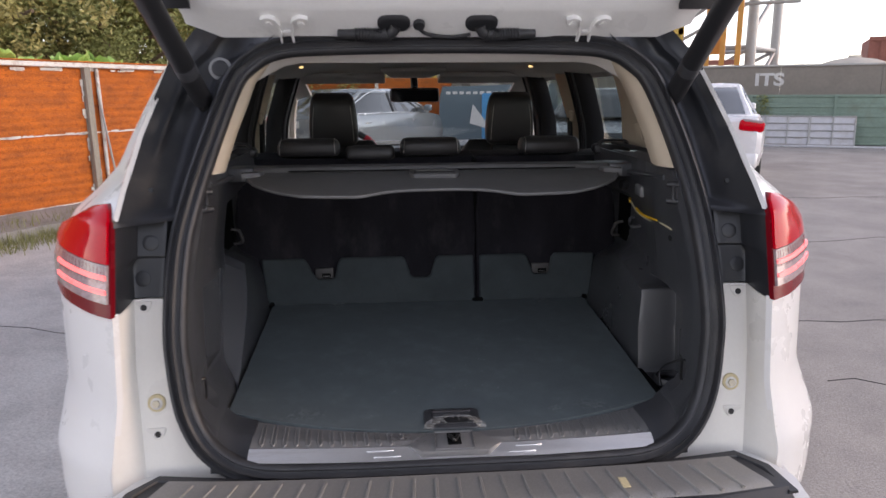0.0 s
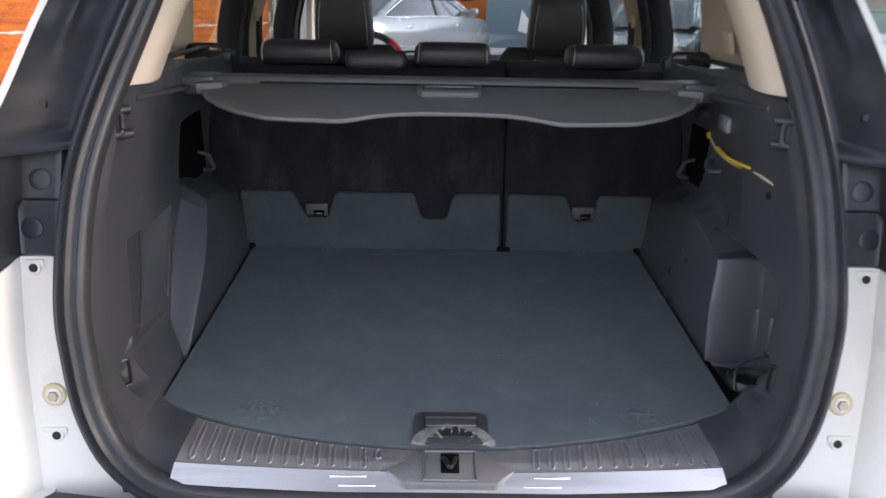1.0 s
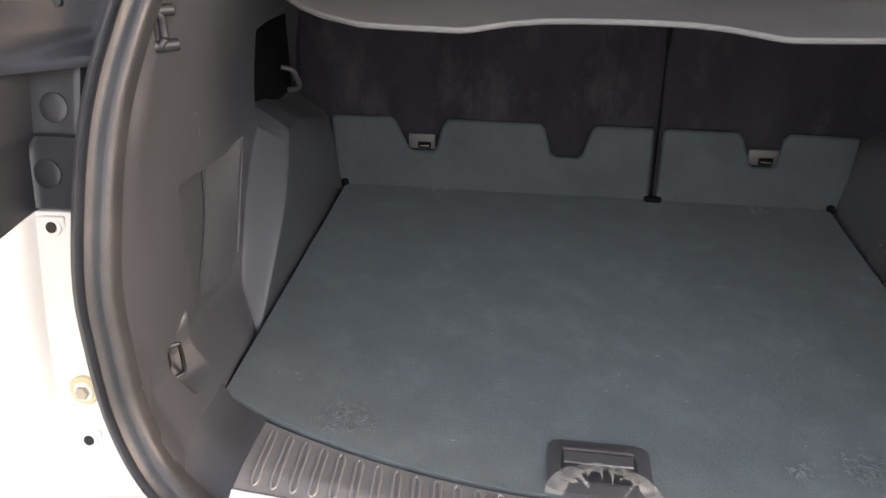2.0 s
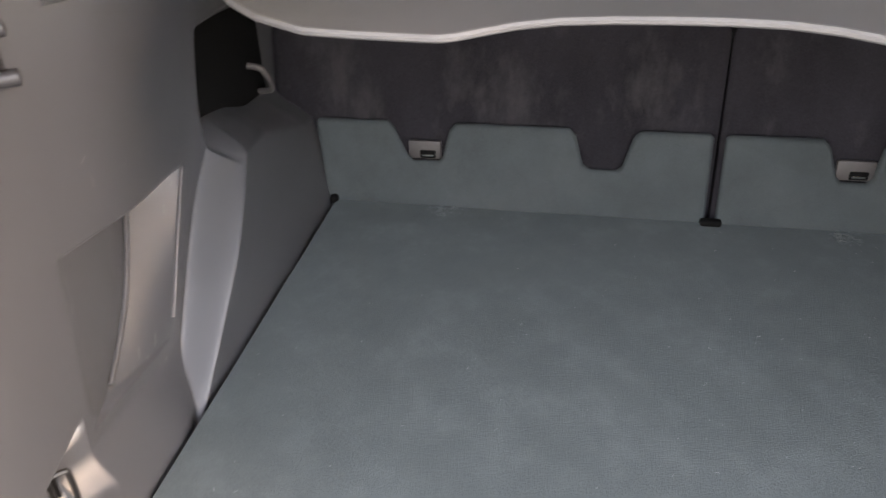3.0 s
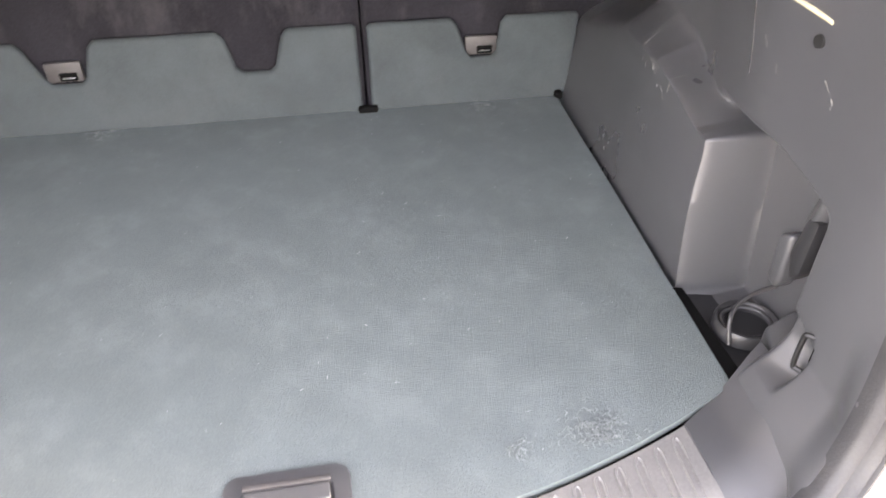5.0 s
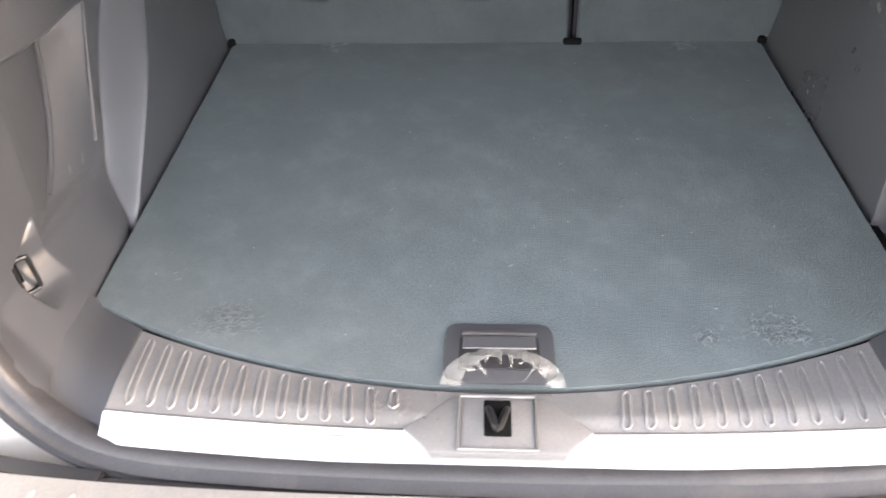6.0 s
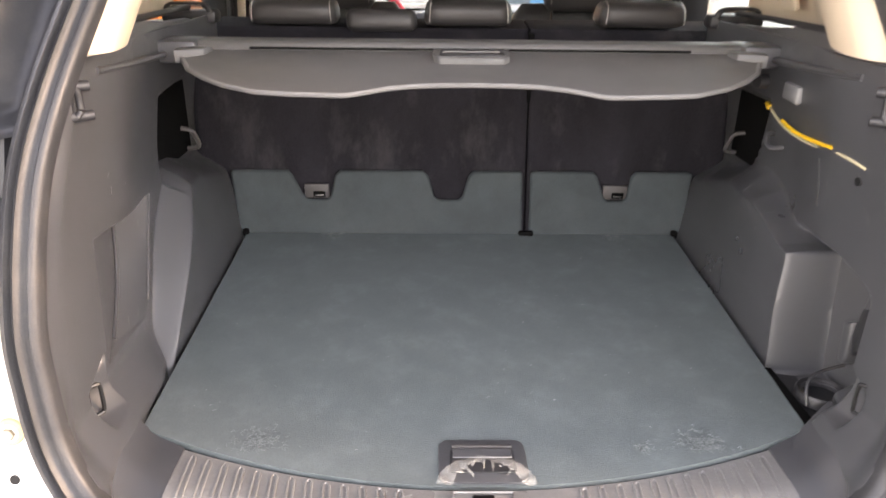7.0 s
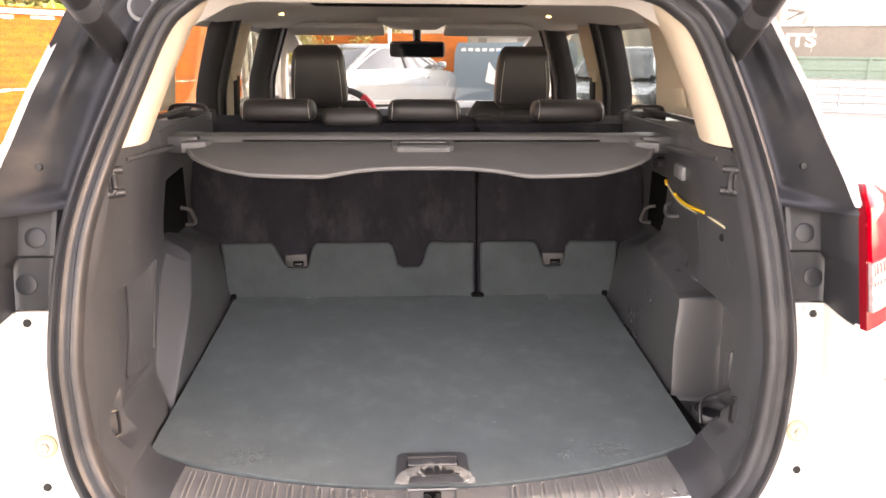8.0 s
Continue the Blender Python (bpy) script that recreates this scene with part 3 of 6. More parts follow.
        part("rim", bm, M_ALLOY, wh)


# bumper under the opening: black step with a ribbed guard, white corners below
def bumper(u, v):
    x = u
    dep = interp(abs(x), [0, 0.5, 0.62, 0.68, 0.70], [-0.245, -0.235, -0.205, -0.15, -0.10])
    z = lerp(0.625, 0.30, v)
    return (x, dep - 0.03 * math.sin(math.pi * min(1, v * 1.3)) + 0.10 * sm(0.5, 1, v), z)


part("rear_bumper", sheet(bumper, spans(-0.70, 0.70, 50), spans(0, 1, 14), (0, 0.02, 0)), M_WHITE, suv)


def step(u, v):
    x = u * lerp(0.605, 0.655, v)
    y = lerp(-0.098, interp(abs(x), [0, 0.5, 0.69], [-0.250, -0.235, -0.20]), v) + 0.02 * (abs(u) ** 3) * (1 - v)
    return (x, y, 0.648 - 0.003 * v - 0.02 * sm(0.85, 1, v))


bs = part("bumper_step", sheet(step, spans(-1, 1, 40), spans(0, 1, 8), (0, 0, -0.02)), M_PLASTIC_DARK, suv)


def guard(u, v):
    x = u * lerp(0.575, 0.628, v)
    y = lerp(-0.108, interp(abs(x), [0, 0.5, 0.69], [-0.243, -0.228, -0.195]), v) + 0.02 * (abs(u) ** 3) * (1 - v)
    return (x, y, 0.655 - 0.006 * v - 0.02 * sm(0.8, 1, v))


gd = part("bumper_guard", sheet(guard, spans(-1, 1, 40), spans(0, 1, 8), (0, 0, -0.006)), M_BUMPER, suv, "ribbed grey bumper guard")
for k in range(25):
    u = -0.90 + k * 0.075
    p0, p1 = Vector(guard(u, 0.12)), Vector(guard(u, 0.82))
    part("rib", tube([p0 + Vector((0, 0, -0.001)), p1 + Vector((0, 0, -0.001))], 0.0045, 6), M_BUMPER, gd)
part("tape_scrap", rbox(Vector(guard(0.54, 0.5)) + Vector((0, 0, 0.003)), (0.016, 0.036, 0.002), 0.0008, 1), M_SEALER, gd)
for s in (-1, 1):
    part("step_trim", sweep([Vector((s * 0.42, -0.094, 0.643)), Vector((s * 0.600, -0.070, 0.645)), Vector((s * 0.640, -0.120, 0.642)), Vector((s * 0.655, -0.20, 0.632))], [(-0.012, 0), (-0.009, 0.007), (0.009, 0.007), (0.012, 0)], (0, 0, 1)), M_PLASTIC_DARK, bs)
    part("bumper_ledge", sheet(lambda u, v, s=s: (s * lerp(lerp(0.615, 0.645, v), lerp(0.650, 0.690, min(1, v * 1.6)), u), lerp(-0.02, -0.20, v) - 0.02 * u * sm(0.6, 0.0, v), 0.634 - 0.012 * sm(0.7, 1, v)), spans(0, 1, 6), spans(0, 1, 10), (0, 0, -0.02)), M_WHITE, suv)

# roof, bonnet, nose, floor pan
part("roof", sheet(lambda u, v: (u, v, 1.615 - 0.11 * u * u - 0.03 * sm(1.6, 2.6, v) - 0.045 * sm(0.75, 0.40, v)), spans(-0.62, 0.62, 20), spans(0.47, 2.6, 24), (0, 0, -0.02)), M_WHITE, suv)
part("roof_gutter", sheet(lambda u, v: (u + 0.016, lerp(0.366, 0.475, v), lerp(1.522, 1.575, v) - 0.045 * sm(0.36, 0.60, abs(u))), spans(-0.47, 0.47, 24), spans(0, 1, 4), (0, 0.02, 0)), M_DPILLAR, suv)
part("bonnet", sheet(lambda u, v: (u * (0.915 - interp(1.08, LEAN_Z, LEAN) * 1.3 - 0.05 * sm(3.2, 4.25, v)), v, 1.10 - 0.215 * sm(3.1, 4.35, v) - 0.03 * abs(u) ** 3), spans(-1, 1, 20), spans(3.12, 4.31, 16), (0, 0, -0.02)), M_WHITE, suv)
part("front_fascia", sheet(lambda u, v: (u, 4.33 - 0.04 * (abs(u) / 0.87) ** 4 - 0.03 * v, lerp(0.28, 0.885, v)), spans(-0.875, 0.875, 24), spans(0, 1, 8), (0, -0.02, 0)), M_WHITE, suv)
part("floor_pan", rbox((0, 2.15, 0.42), (1.36, 4.10, 0.20), 0.02), M_GAP, suv)
ws = part("windscreen", sheet(lambda u, v: (u * lerp(0.66, 0.78, v), lerp(2.52, 3.22, v) - 0.06 * u * u, lerp(1.535, 1.09, v)), spans(-1, 1, 10), spans(0, 1, 6), (0, 0.003, 0.004)), M_GLASS, suv)
ws.visible_shadow = False

# ---- tailgate, swung up above the opening ----
GY, GZ, GA = 0.345, 1.541, radians(38)


def gate(u, v, lift=0.0):
    """u across, v metres from the hinge down the gate; lift: above its inner skin."""
    return Vector((u, GY - v * math.cos(GA) - lift * math.sin(GA) * 0.3, GZ + v * math.sin(GA) + lift))


def gw(v):
    return lerp(0.600, 0.67, sm(0, 0.35, v))


tg = part("tailgate", sheet(lambda u, v: gate(u * gw(v) + 0.016, v, 0.016 * sm(0.080, 0.105, v) * sm(0.90, 0.80, abs(u)) + 0.03 * sm(0.86, 1.0, abs(u)) * sm(0.2, 0, v)), spans(-1, 1, 30), [-0.012, 0, 0.02, 0.05, 0.07, 0.08, 0.09, 0.10, 0.11, 0.14, 0.2, 0.3, 0.45, 0.6, 0.8, 1.0, 1.12], (0, 0.02, 0.06)), M_GATE, suv, "white raised tailgate")
part("tailgate_window", sheet(lambda u, v: gate(u * 0.52, v, -0.012), spans(-1, 1, 10), spans(0.24, 0.62, 6), (0, 0, 0.008)), M_DARKGLASS, tg)
part("tailgate_trim", sheet(lambda u, v: gate(u * 0.56, v, -0.02 - 0.015 * math.cos(u * 1.5)), spans(-1, 1, 12), spans(0.66, 1.08, 6), (0, 0, 0.012)), M_PLASTIC, tg)
for s in (-1, 1):
    part("gate_pillar_trim", sheet(lambda u, v: gate(s * lerp(0.55, 0.63, u), v, -0.014), spans(0, 1, 4), spans(0.10, 0.64, 8), (0, 0, 0.012)), M_PLASTIC_DARK, tg)
    hx = s * 0.351 - 0.002
    strap = [(-0.0025, -0.007), (-0.0025, 0.007), (0.0025, 0.007), (0.0025, -0.007)]
    h = part("hinge", rbox(gate(hx, 0.012, -0.005), (0.026, 0.014, 0.008), 0.003, 2, Euler((-GA, 0, 0)).to_matrix()), M_GATE, tg)
    for d in (-1, 1):
        leaf = spline([gate(hx + d * a, b, -c) for a, b, c in ((0.0145, -0.014, 0.010), (0.013, 0.015, 0.010), (0.015, 0.046, 0.009), (0.024, 0.061, 0.008), (0.038, 0.064, 0.007), (0.052, 0.058, 0.006))], 5)
        bm = sweep(leaf, strap, (0, -math.sin(GA), -math.cos(GA)))
        disc(gate(hx + d * 0.036, 0.047, -0.004), 0.016, 0.005, (0, -math.sin(GA), -math.cos(GA)), 24, bm=bm)
        lf = part("hinge_leaf", bm, M_GATE, h)
        part("hinge_bolt", disc(gate(hx + d * 0.036, 0.047, -0.008), 0.0085, 0.007, (0, -math.sin(GA), -math.cos(GA)), 6), M_GATE, lf)
    wx = s * 0.102 - 0.003
    down = Vector((0, -math.sin(GA), -math.cos(GA)))
    oval = [(0.022 * math.cos(a) + math.copysign(0.016, math.cos(a)), 0.021 * math.sin(a)) for a in (2 * math.pi * (k + 0.5) / 24 for k in range(24))]
    rings = [[gate(wx + p * q, 0.040 + r * q, -h2) for p, r in oval] for q, h2 in ((1.0, 0.0), (1.0, 0.006), (0.94, 0.009), (0.80, 0.010))]
    part("boot_flange", loft(rings), M_PLASTIC_DARK, tg)
    path = spline([gate(wx - s * 0.004, 0.040, -0.010), gate(wx + s * 0.004, 0.034, -0.020), gate(wx + s * 0.026, 0.024, -0.020), gate(wx + s * 0.072, 0.016, -0.012), gate(wx + s * 0.130, 0.004, -0.002)], 8)
    part("wire_boot", tube(path, 0.0125, 12), M_RUBBER, tg, "black corrugated wire boot")
    bm = bmesh.new()
    for k in range(11, 27, 1):
        p, q = Vector(path[k]), Vector(path[k + 1])
        disc(p, 0.0165, 0.0028, (q - p).normalized(), 14, bm=bm)
    part("boot_folds", bm, M_RUBBER, tg)
part("washer_hose", tube(spline([gate(-0.046, 0.046, -0.012), gate(-0.040, 0.030, -0.014), gate(-0.022, 0.012, -0.010), gate(0.02, 0.004, -0.010), gate(0.055, 0.010, -0.012), gate(0.075, 0.004, -0.004)], 6), 0.0045, 8), M_RUBBER, tg)
part("hose_flange", disc(gate(-0.047, 0.046, -0.008), 0.014, 0.010, (0, -math.sin(GA), -math.cos(GA)), 18), M_RUBBER, tg)


# ---- boot: side trim ----
ARCH_LEAN = 0.21  # how the wheel arches fall outwards beside the seats


def wall_w(y, z):
    w = 0.552 + 0.028 * sm(0.28, 0.50, y) - 0.022 * sm(0.98, 1.18, z)
    w -= 0.010 * sm(0.20, 0.06, y)
    w -= 0.045 * sm(0.775, 0.70, z) * sm(0.40, 0.22, y)
    # recess that runs out behind the lashing ring
    near, far = interp(z, [0.792, 0.812], [0.074, 0.138]), interp(z, [0.730, 0.812], [0.136, 0.148])
    w += 0.026 * min(1.0, max(0.0, (far - y) / (far - near))) * sm(near, near + 0.009, y) * sm(0.730, 0.740, z) * sm(0.814, 0.806, z)
    return w


BIN = [(0.150, 0.786), (0.327, 0.785), (0.465, 0.957), (0.181, 0.979)]
def pocket_sides(y, z):
    """Distances inwards from the four edges of the pocket."""
    out = []
    for (ay, az), (by, bz) in zip(BIN, BIN[1:] + BIN[:1]):
        ey, ez = by - ay, bz - az
        out.append((ey * (z - az) - ez * (y - ay)) / math.hypot(ey, ez))
    return out


def eased(d, r):
    """A distance that begins with a rounded edge of radius r."""
    return 0.0 if d < 0 else d * d / (2 * r) if d < r else d - r / 2


def pocket(y, z):
    """Depth of the side pocket: two faces that meet in a fold, steep at the top and the bottom."""
    low, right, top, left = pocket_sides(y, z)
    a, b = interp(z, [0.79, 0.85, 0.935], [0.09, 0.50, 1.0]) * eased(right, 0.006), 0.27 * eased(left, 0.014)
    fold = (a + b - math.sqrt((a - b) ** 2 + 1e-5)) / 2
    return max(0.0, min(1.8 * eased(low, 0.004), fold, 1.8 * eased(top, 0.004)))


def fold_y(z):
    """Where the two faces of the pocket meet."""
    a, b = 0.16, 0.44
    for k in range(24):
        m = (a + b) / 2
        low, right, top, left = pocket_sides(m, z)
        a, b = (m, b) if 0.27 * left < interp(z, [0.79, 0.85, 0.935], [0.09, 0.50, 1.0]) * right else (a, m)
    return a


def facet(t):
    """A flat ramp from 0 to 1 with softly rounded ends."""
    t = min(1.0, max(0.0, t))
    return 0.4 * t + 0.6 * t * t * (3 - 2 * t)


def left_w(y, z):
    w = wall_w(y, z)
    w += 0.045 * sm(0.530, 0.543, y) * sm(1.115, 1.085, z - 0.10 * (y - 0.52))
    crest = interp(y, [0.45, 0.55, 0.65, 0.82], [0.985, 0.965, 0.955, 0.905])
    y1 = 0.317 + 1.1 * (z - 0.725)
    wide = interp(z, [0.70, 0.76, 0.815, 0.88, 0.95], [0.011, 0.022, 0.030, 0.035, 0.036])
    k = facet((y - y1 + wide) / wide) * sm(-0.028, 0.03, crest - z)
    w = lerp(w, 0.510 + 0.010 * sm(0.80, 0.95, z) + ARCH_LEAN * (z - 0.70) * sm(0.44, 0.80, y), k)
    return w + pocket(y, z) * (1 - k)


def right_w(y, z):
    w = wall_w(y, z)
    w += 0.045 * sm(0.60, 0.615, y + 0.45 * (z - 1.02)) * sm(1.115, 1.085, z)
    w += 0.045 * sm(0.775, 0.70, z) * sm(0.40, 0.22, y) * facet((y - 0.118) / 0.035)
    w += 0.052 * sm(0.942, 0.918, z + 0.15 * max(0, 0.24 - y)) * facet((y - 0.122) / 0.030) * sm(0.690, 0.70, z) * sm(0.40, 0.33, y)
    crest = interp(y, [0.30, 0.345, 0.38, 0.43, 0.48, 0.55, 0.64, 0.82], [0.908, 0.911, 0.921, 0.936, 0.950, 0.955, 0.948, 0.890])
    y1 = interp(z, [0.69, 0.75, 0.91], [0.288, 0.297, 0.318])
    edge = lerp(0.006, 0.030, sm(0.42, 0.56, y))
    k = facet((y - y1 + 0.013) / 0.013) * sm(-edge, edge * 0.8, crest - z)
    return lerp(w, 0.511 + 0.008 * sm(0.80, 0.90, z) + ARCH_LEAN * (z - 0.70) * sm(0.44, 0.80, y), k)


def rise(z):
    return loop_y(max(z, 0.70)) + 0.012


for s, fn, nm in ((-1, left_w, "left"), (1, right_w, "right")):
    def trim(u, v, s=s, fn=fn):
        z = v
        y0 = rise(z)
        y = lerp(y0, 0.92, u)
        w = fn(y, z)
        w = lerp(w, loop_w(max(z, 0.70)) - 0.020, sm(0.04, 0.0, y - y0))
        return (s * w, y, z)

    tp = part("boot_side_trim", sheet(trim, spans(0, 0.12, 56) + spans(0.1215, 0.62, 290) + spans(0.63, 1, 26), spans(0.682, 0.78, 40) + spans(0.7825, 0.985, 110) + spans(0.99, 1.225, 40), (s * 0.006, 0, 0)), M_PLASTIC, suv, "charcoal grained plastic boot side trim", sharp=50)

    # ledge along the top of the trim
    def ledge(u, v, s=s):
        y = lerp(0.205, 1.05, u)
        z = interp(y, [0.15, 0.5, 0.7, 1.05], [1.242, 1.236, 1.216, 1.20])
        w = lerp(interp(y, [0.155, 0.25, 0.6, 1.05], [0.536, 0.534, 0.566, 0.60]), interp(y, [0.155, 0.25, 0.45, 0.7], [0.556, 0.60, 0.66, 0.74]), v)
        return (s * w, y, z + 0.012 * math.sin(math.pi * min(1, v * 4)) - 0.02 * sm(0.06, 0.0, v))

    part("trim_ledge", sheet(ledge, spans(0, 1, 30), [0, 0.03, 0.08, 0.15, 0.25, 0.4, 0.7, 1], (0, 0, -0.03)), M_PLASTIC, tp)
    # bag hook: two pegs on a small plate
    hk = part("bag_hook", rbox((s * 0.5285, 0.164, 1.178), (0.010, 0.024, 0.050), 0.004), M_PLASTIC_DARK, tp)
    for dz in (1.197, 1.159):
        bm = disc((s * 0.540, 0.146, dz), 0.0075, 0.038, (-s * 0.75, 0.66, 0), 14, 0.002)
        part("peg", bm, M_PLASTIC_DARK, hk)
    tip = Vector((s * 0.540, 0.146, 0)) + 0.019 * Vector((-s * 0.75, 0.66, 0))
    part("loop", tube(spline([tip + Vector((0, -0.004, 1.197)), tip + Vector((-s * 0.004, 0.001, 1.190)), tip + Vector((-s * 0.004, 0.002, 1.178)), tip + Vector((-s * 0.004, 0.001, 1.166)), tip + Vector((0, -0.004, 1.159))], 4), 0.0058, 10), M_PLASTIC_DARK, hk)
    # lashing ring
    across = Vector((-s * 0.62, 0.78, 0))
    rc = Vector((s * 0.544, 0.091 if s < 0 else 0.081, 0.770 if s < 0 else 0.778))
    loop = [rc + across * a + Vector((0, 0, b)) for a, b in ((-0.0095, 0.018), (-0.006, 0.0235), (0.006, 0.0235), (0.0095, 0.018), (0.0095, -0.018), (0.006, -0.0235), (-0.006, -0.0235), (-0.0095, -0.018))]
    rg = part("lashing_ring", tube(spline(loop, 4, True), 0.0030, 8, True), M_BLACKMETAL, tp, "black wire lashing ring")
    # black sliver on the ring's near side, put there as its shadow
    part("ring_cup", rbox(rc - across * 0.006 + Vector((s * 0.012, 0.006, 0)), (0.014, 0.006, 0.040), 0.002, 2, Euler((0, 0, math.atan2(across.y, across.x))).to_matrix()), M_GAP, rg)
    # seat striker slot behind the wheel arch
    ys = 0.549 if s < 0 else 0.625
    sl = part("striker_slot", rbox((s * 0.622, (ys + 0.815) / 2, 1.025), (0.022, 0.815 - ys, 0.170), 0.010, 3), M_GAP, tp)
    part("seat_striker", tube(spline([(s * 0.606, 0.742, 1.005), (s * 0.586, 0.746, 1.000), (s * 0.581, 0.752, 0.988), (s * 0.579, 0.764, 0.966), (s * 0.586, 0.769, 0.957), (s * 0.606, 0.771, 0.954)], 5), 0.0052, 10), M_LATCH, sl)

    # beige trim from the opening to the rear door
    def beige(u, v, s=s):
        z = lerp(1.232, 1.530, v)
        y0 = loop_y(min(z, 1.515)) + 0.014
        y = y0 + (0.985 - 0.05 * v - y0) * u ** 1.7
        w0 = loop_w(min(z, 1.515)) - 0.018
        w1 = interp(z, [1.23, 1.35, 1.45, 1.53], [0.672, 0.655, 0.620, 0.55])
        w = w0 - 0.020 * sm(0, 0.055, y - y0) + (w1 - w0 + 0.020) * sm(0.06, 0.52, y - y0)
        return (s * w + shear(z) * sm(0.5, 0, y - y0), y, z)

    bp = part("rear_pillar_trim", sheet(beige, spans(0, 1, 26), spans(0, 1, 24), (s * 0.008, 0.004, 0)), M_BEIGE, suv, "beige rear pillar trim")
    part("belt_clip", rbox((s * 0.628, 0.70, 1.285), (0.012, 0.055, 0.05), 0.008, 2, Euler((0, s * -0.28, 0)).to_matrix()), M_BEIGE, bp)
    part("trim_clip", rbox((s * 0.535 + 0.012, 0.36, 1.385), (0.012, 0.022, 0.034), 0.004, 2, Euler((0, s * -0.28, 0)).to_matrix()), M_GAP, bp)
    # belt guide on the ledge
    bm = rbox((s * 0.600, 0.885, 1.222), (0.12, 0.05, 0.03), 0.010)
    bg = part("belt_guide", bm, M_PLASTIC_DARK, suv)
    part("guide_loop", tube(spline([(s * 0.552, 0.862, 1.232), (s * 0.562, 0.862, 1.246), (s * 0.600, 0.862, 1.249), (s * 0.638, 0.862, 1.246), (s * 0.648, 0.862, 1.232)], 5), 0.006), M_PLASTIC_DARK, bg)
    part("guide_spring", tube([(s * 0.566, 0.860, 1.245), (s * 0.634, 0.860, 1.245)], 0.004, 6), M_CHROME, bg)
    part("belt_webbing", tube([(s * 0.600, 0.87, 1.242), (s * 0.570, 0.55, 1.249), (s * 0.556, 0.36, 1.252)], 0.006, 6), M_PLASTIC_DARK, bg)

# rim of the side pocket, ridge under the ledge
part("pocket_rim", tube(spline([(-left_w(y, z) + 0.001, y, z) for y, z in ((0.459, 0.953), (0.434, 0.923), (0.385, 0.864), (0.336, 0.804))], 6), 0.0024, 8), M_PLASTIC, suv)
part("pocket_crease", tube(spline([(-left_w(y, z) + 0.0016, y, z) for y, z in ((fold_y(q), q) for q in spans(0.800, 0.945, 16))], 4), 0.0036, 10), M_PLASTIC, suv)
for s in (-1, 1):
    part("trim_ridge", tube(spline([(s * 0.556, 0.62, 1.180), (s * 0.539, 0.42, 1.192), (s * 0.531, 0.24, 1.204)], 5), 0.006, 8), M_PLASTIC, suv)
# ---- boot: right-hand details ----
lamp = part("boot_lamp", rbox((0.556, 0.475, 1.140), (0.012, 0.068, 0.030), 0.005, 2, Euler((0, 0, radians(-6))).to_matrix()), M_ROOMLAMP, suv, "frosted boot lamp")
part("cover_socket", disc((0.556, 0.585, 1.142), 0.014, 0.018, (-1, -0.2, 0), 16), M_PLASTIC_DARK, suv)
w1 = part("loose_wire", tube(spline([(0.572, 0.590, 1.097), (0.565, 0.555, 1.092), (0.560, 0.505, 1.080), (0.557, 0.452, 1.074), (0.555, 0.40, 1.073), (0.549, 0.34, 1.078), (0.543, 0.29, 1.086), (0.539, 0.24, 1.087), (0.541, 0.20, 1.084)], 8), 0.0024, 8), M_CREAM, suv, "cream wire wrapped in yellow tape")
part("tape_wrap", tube(spline([(0.556, 0.492, 1.088), (0.553, 0.46, 1.084), (0.551, 0.42, 1.081), (0.545, 0.35, 1.085), (0.540, 0.292, 1.091)], 8), 0.0032, 8), M_YELLOW, w1, "yellow cloth tape")
part("tape_end", tube([(0.5725, 0.594, 1.098), (0.567, 0.572, 1.095)], 0.005, 8), M_YELLOW, w1)
part("spare_hook", tube(spline([(0.580, 0.552, 1.050), (0.560, 0.545, 1.050), (0.556, 0.535, 1.036), (0.560, 0.52, 1.030), (0.578, 0.51, 1.034)], 5), 0.005, 8), M_PLASTIC, suv)
part("trim_screw", disc((right_w(0.213, 1.062) + 0.001, 0.213, 1.062), 0.007, 0.004, (-1, -0.1, 0), 12), M_BLACKMETAL, suv)
part("panel_seam", tube([(right_w(0.335, 1.062) - 0.0003, 0.335, 1.062), (right_w(0.328, 1.02) - 0.0003, 0.328, 1.02), (right_w(0.322, 0.985) - 0.0003, 0.322, 0.985)], 0.0007, 5), M_PLASTIC_DARK, suv)
rc = part("recess_shelf", sheet(lambda u, v: (lerp(0.480, 0.640, u), lerp(0.085, 0.325, v), 0.692 + 0.010 * sm(0.7, 1, u)), spans(0, 1, 8), spans(0, 1, 8), (0, 0, -0.008)), M_PLASTIC_DARK, suv)
part("recess_column", soften(prism([(0.585, 0.182), (0.606, 0.168), (0.620, 0.20), (0.603, 0.206)], lambda p: (p[0], p[1] - 0.004, 0.925), lambda p: (p[0], p[1] + 0.010, 0.842)), 0.006, 3), M_PLASTIC, suv)
lt = part("recess_latch", soften(prism([(0.204, 0.838), (0.226, 0.826), (0.222, 0.762), (0.206, 0.758), (0.200, 0.775)], lambda p: (0.583, p[0], p[1]), lambda p: (0.612, p[0], p[1])), 0.006, 3), M_PLASTIC, suv, "grey plastic recess latch")
part("latch_mouth", soften(prism([(0.176, 0.872), (0.196, 0.868), (0.204, 0.815), (0.192, 0.780), (0.178, 0.800)], lambda p: (0.586, p[0], p[1]), lambda p: (0.62, p[0], p[1])), 0.006, 2), M_PLASTIC_DARK, lt)
CUP = Vector((0.563, 0.204, 0.704))
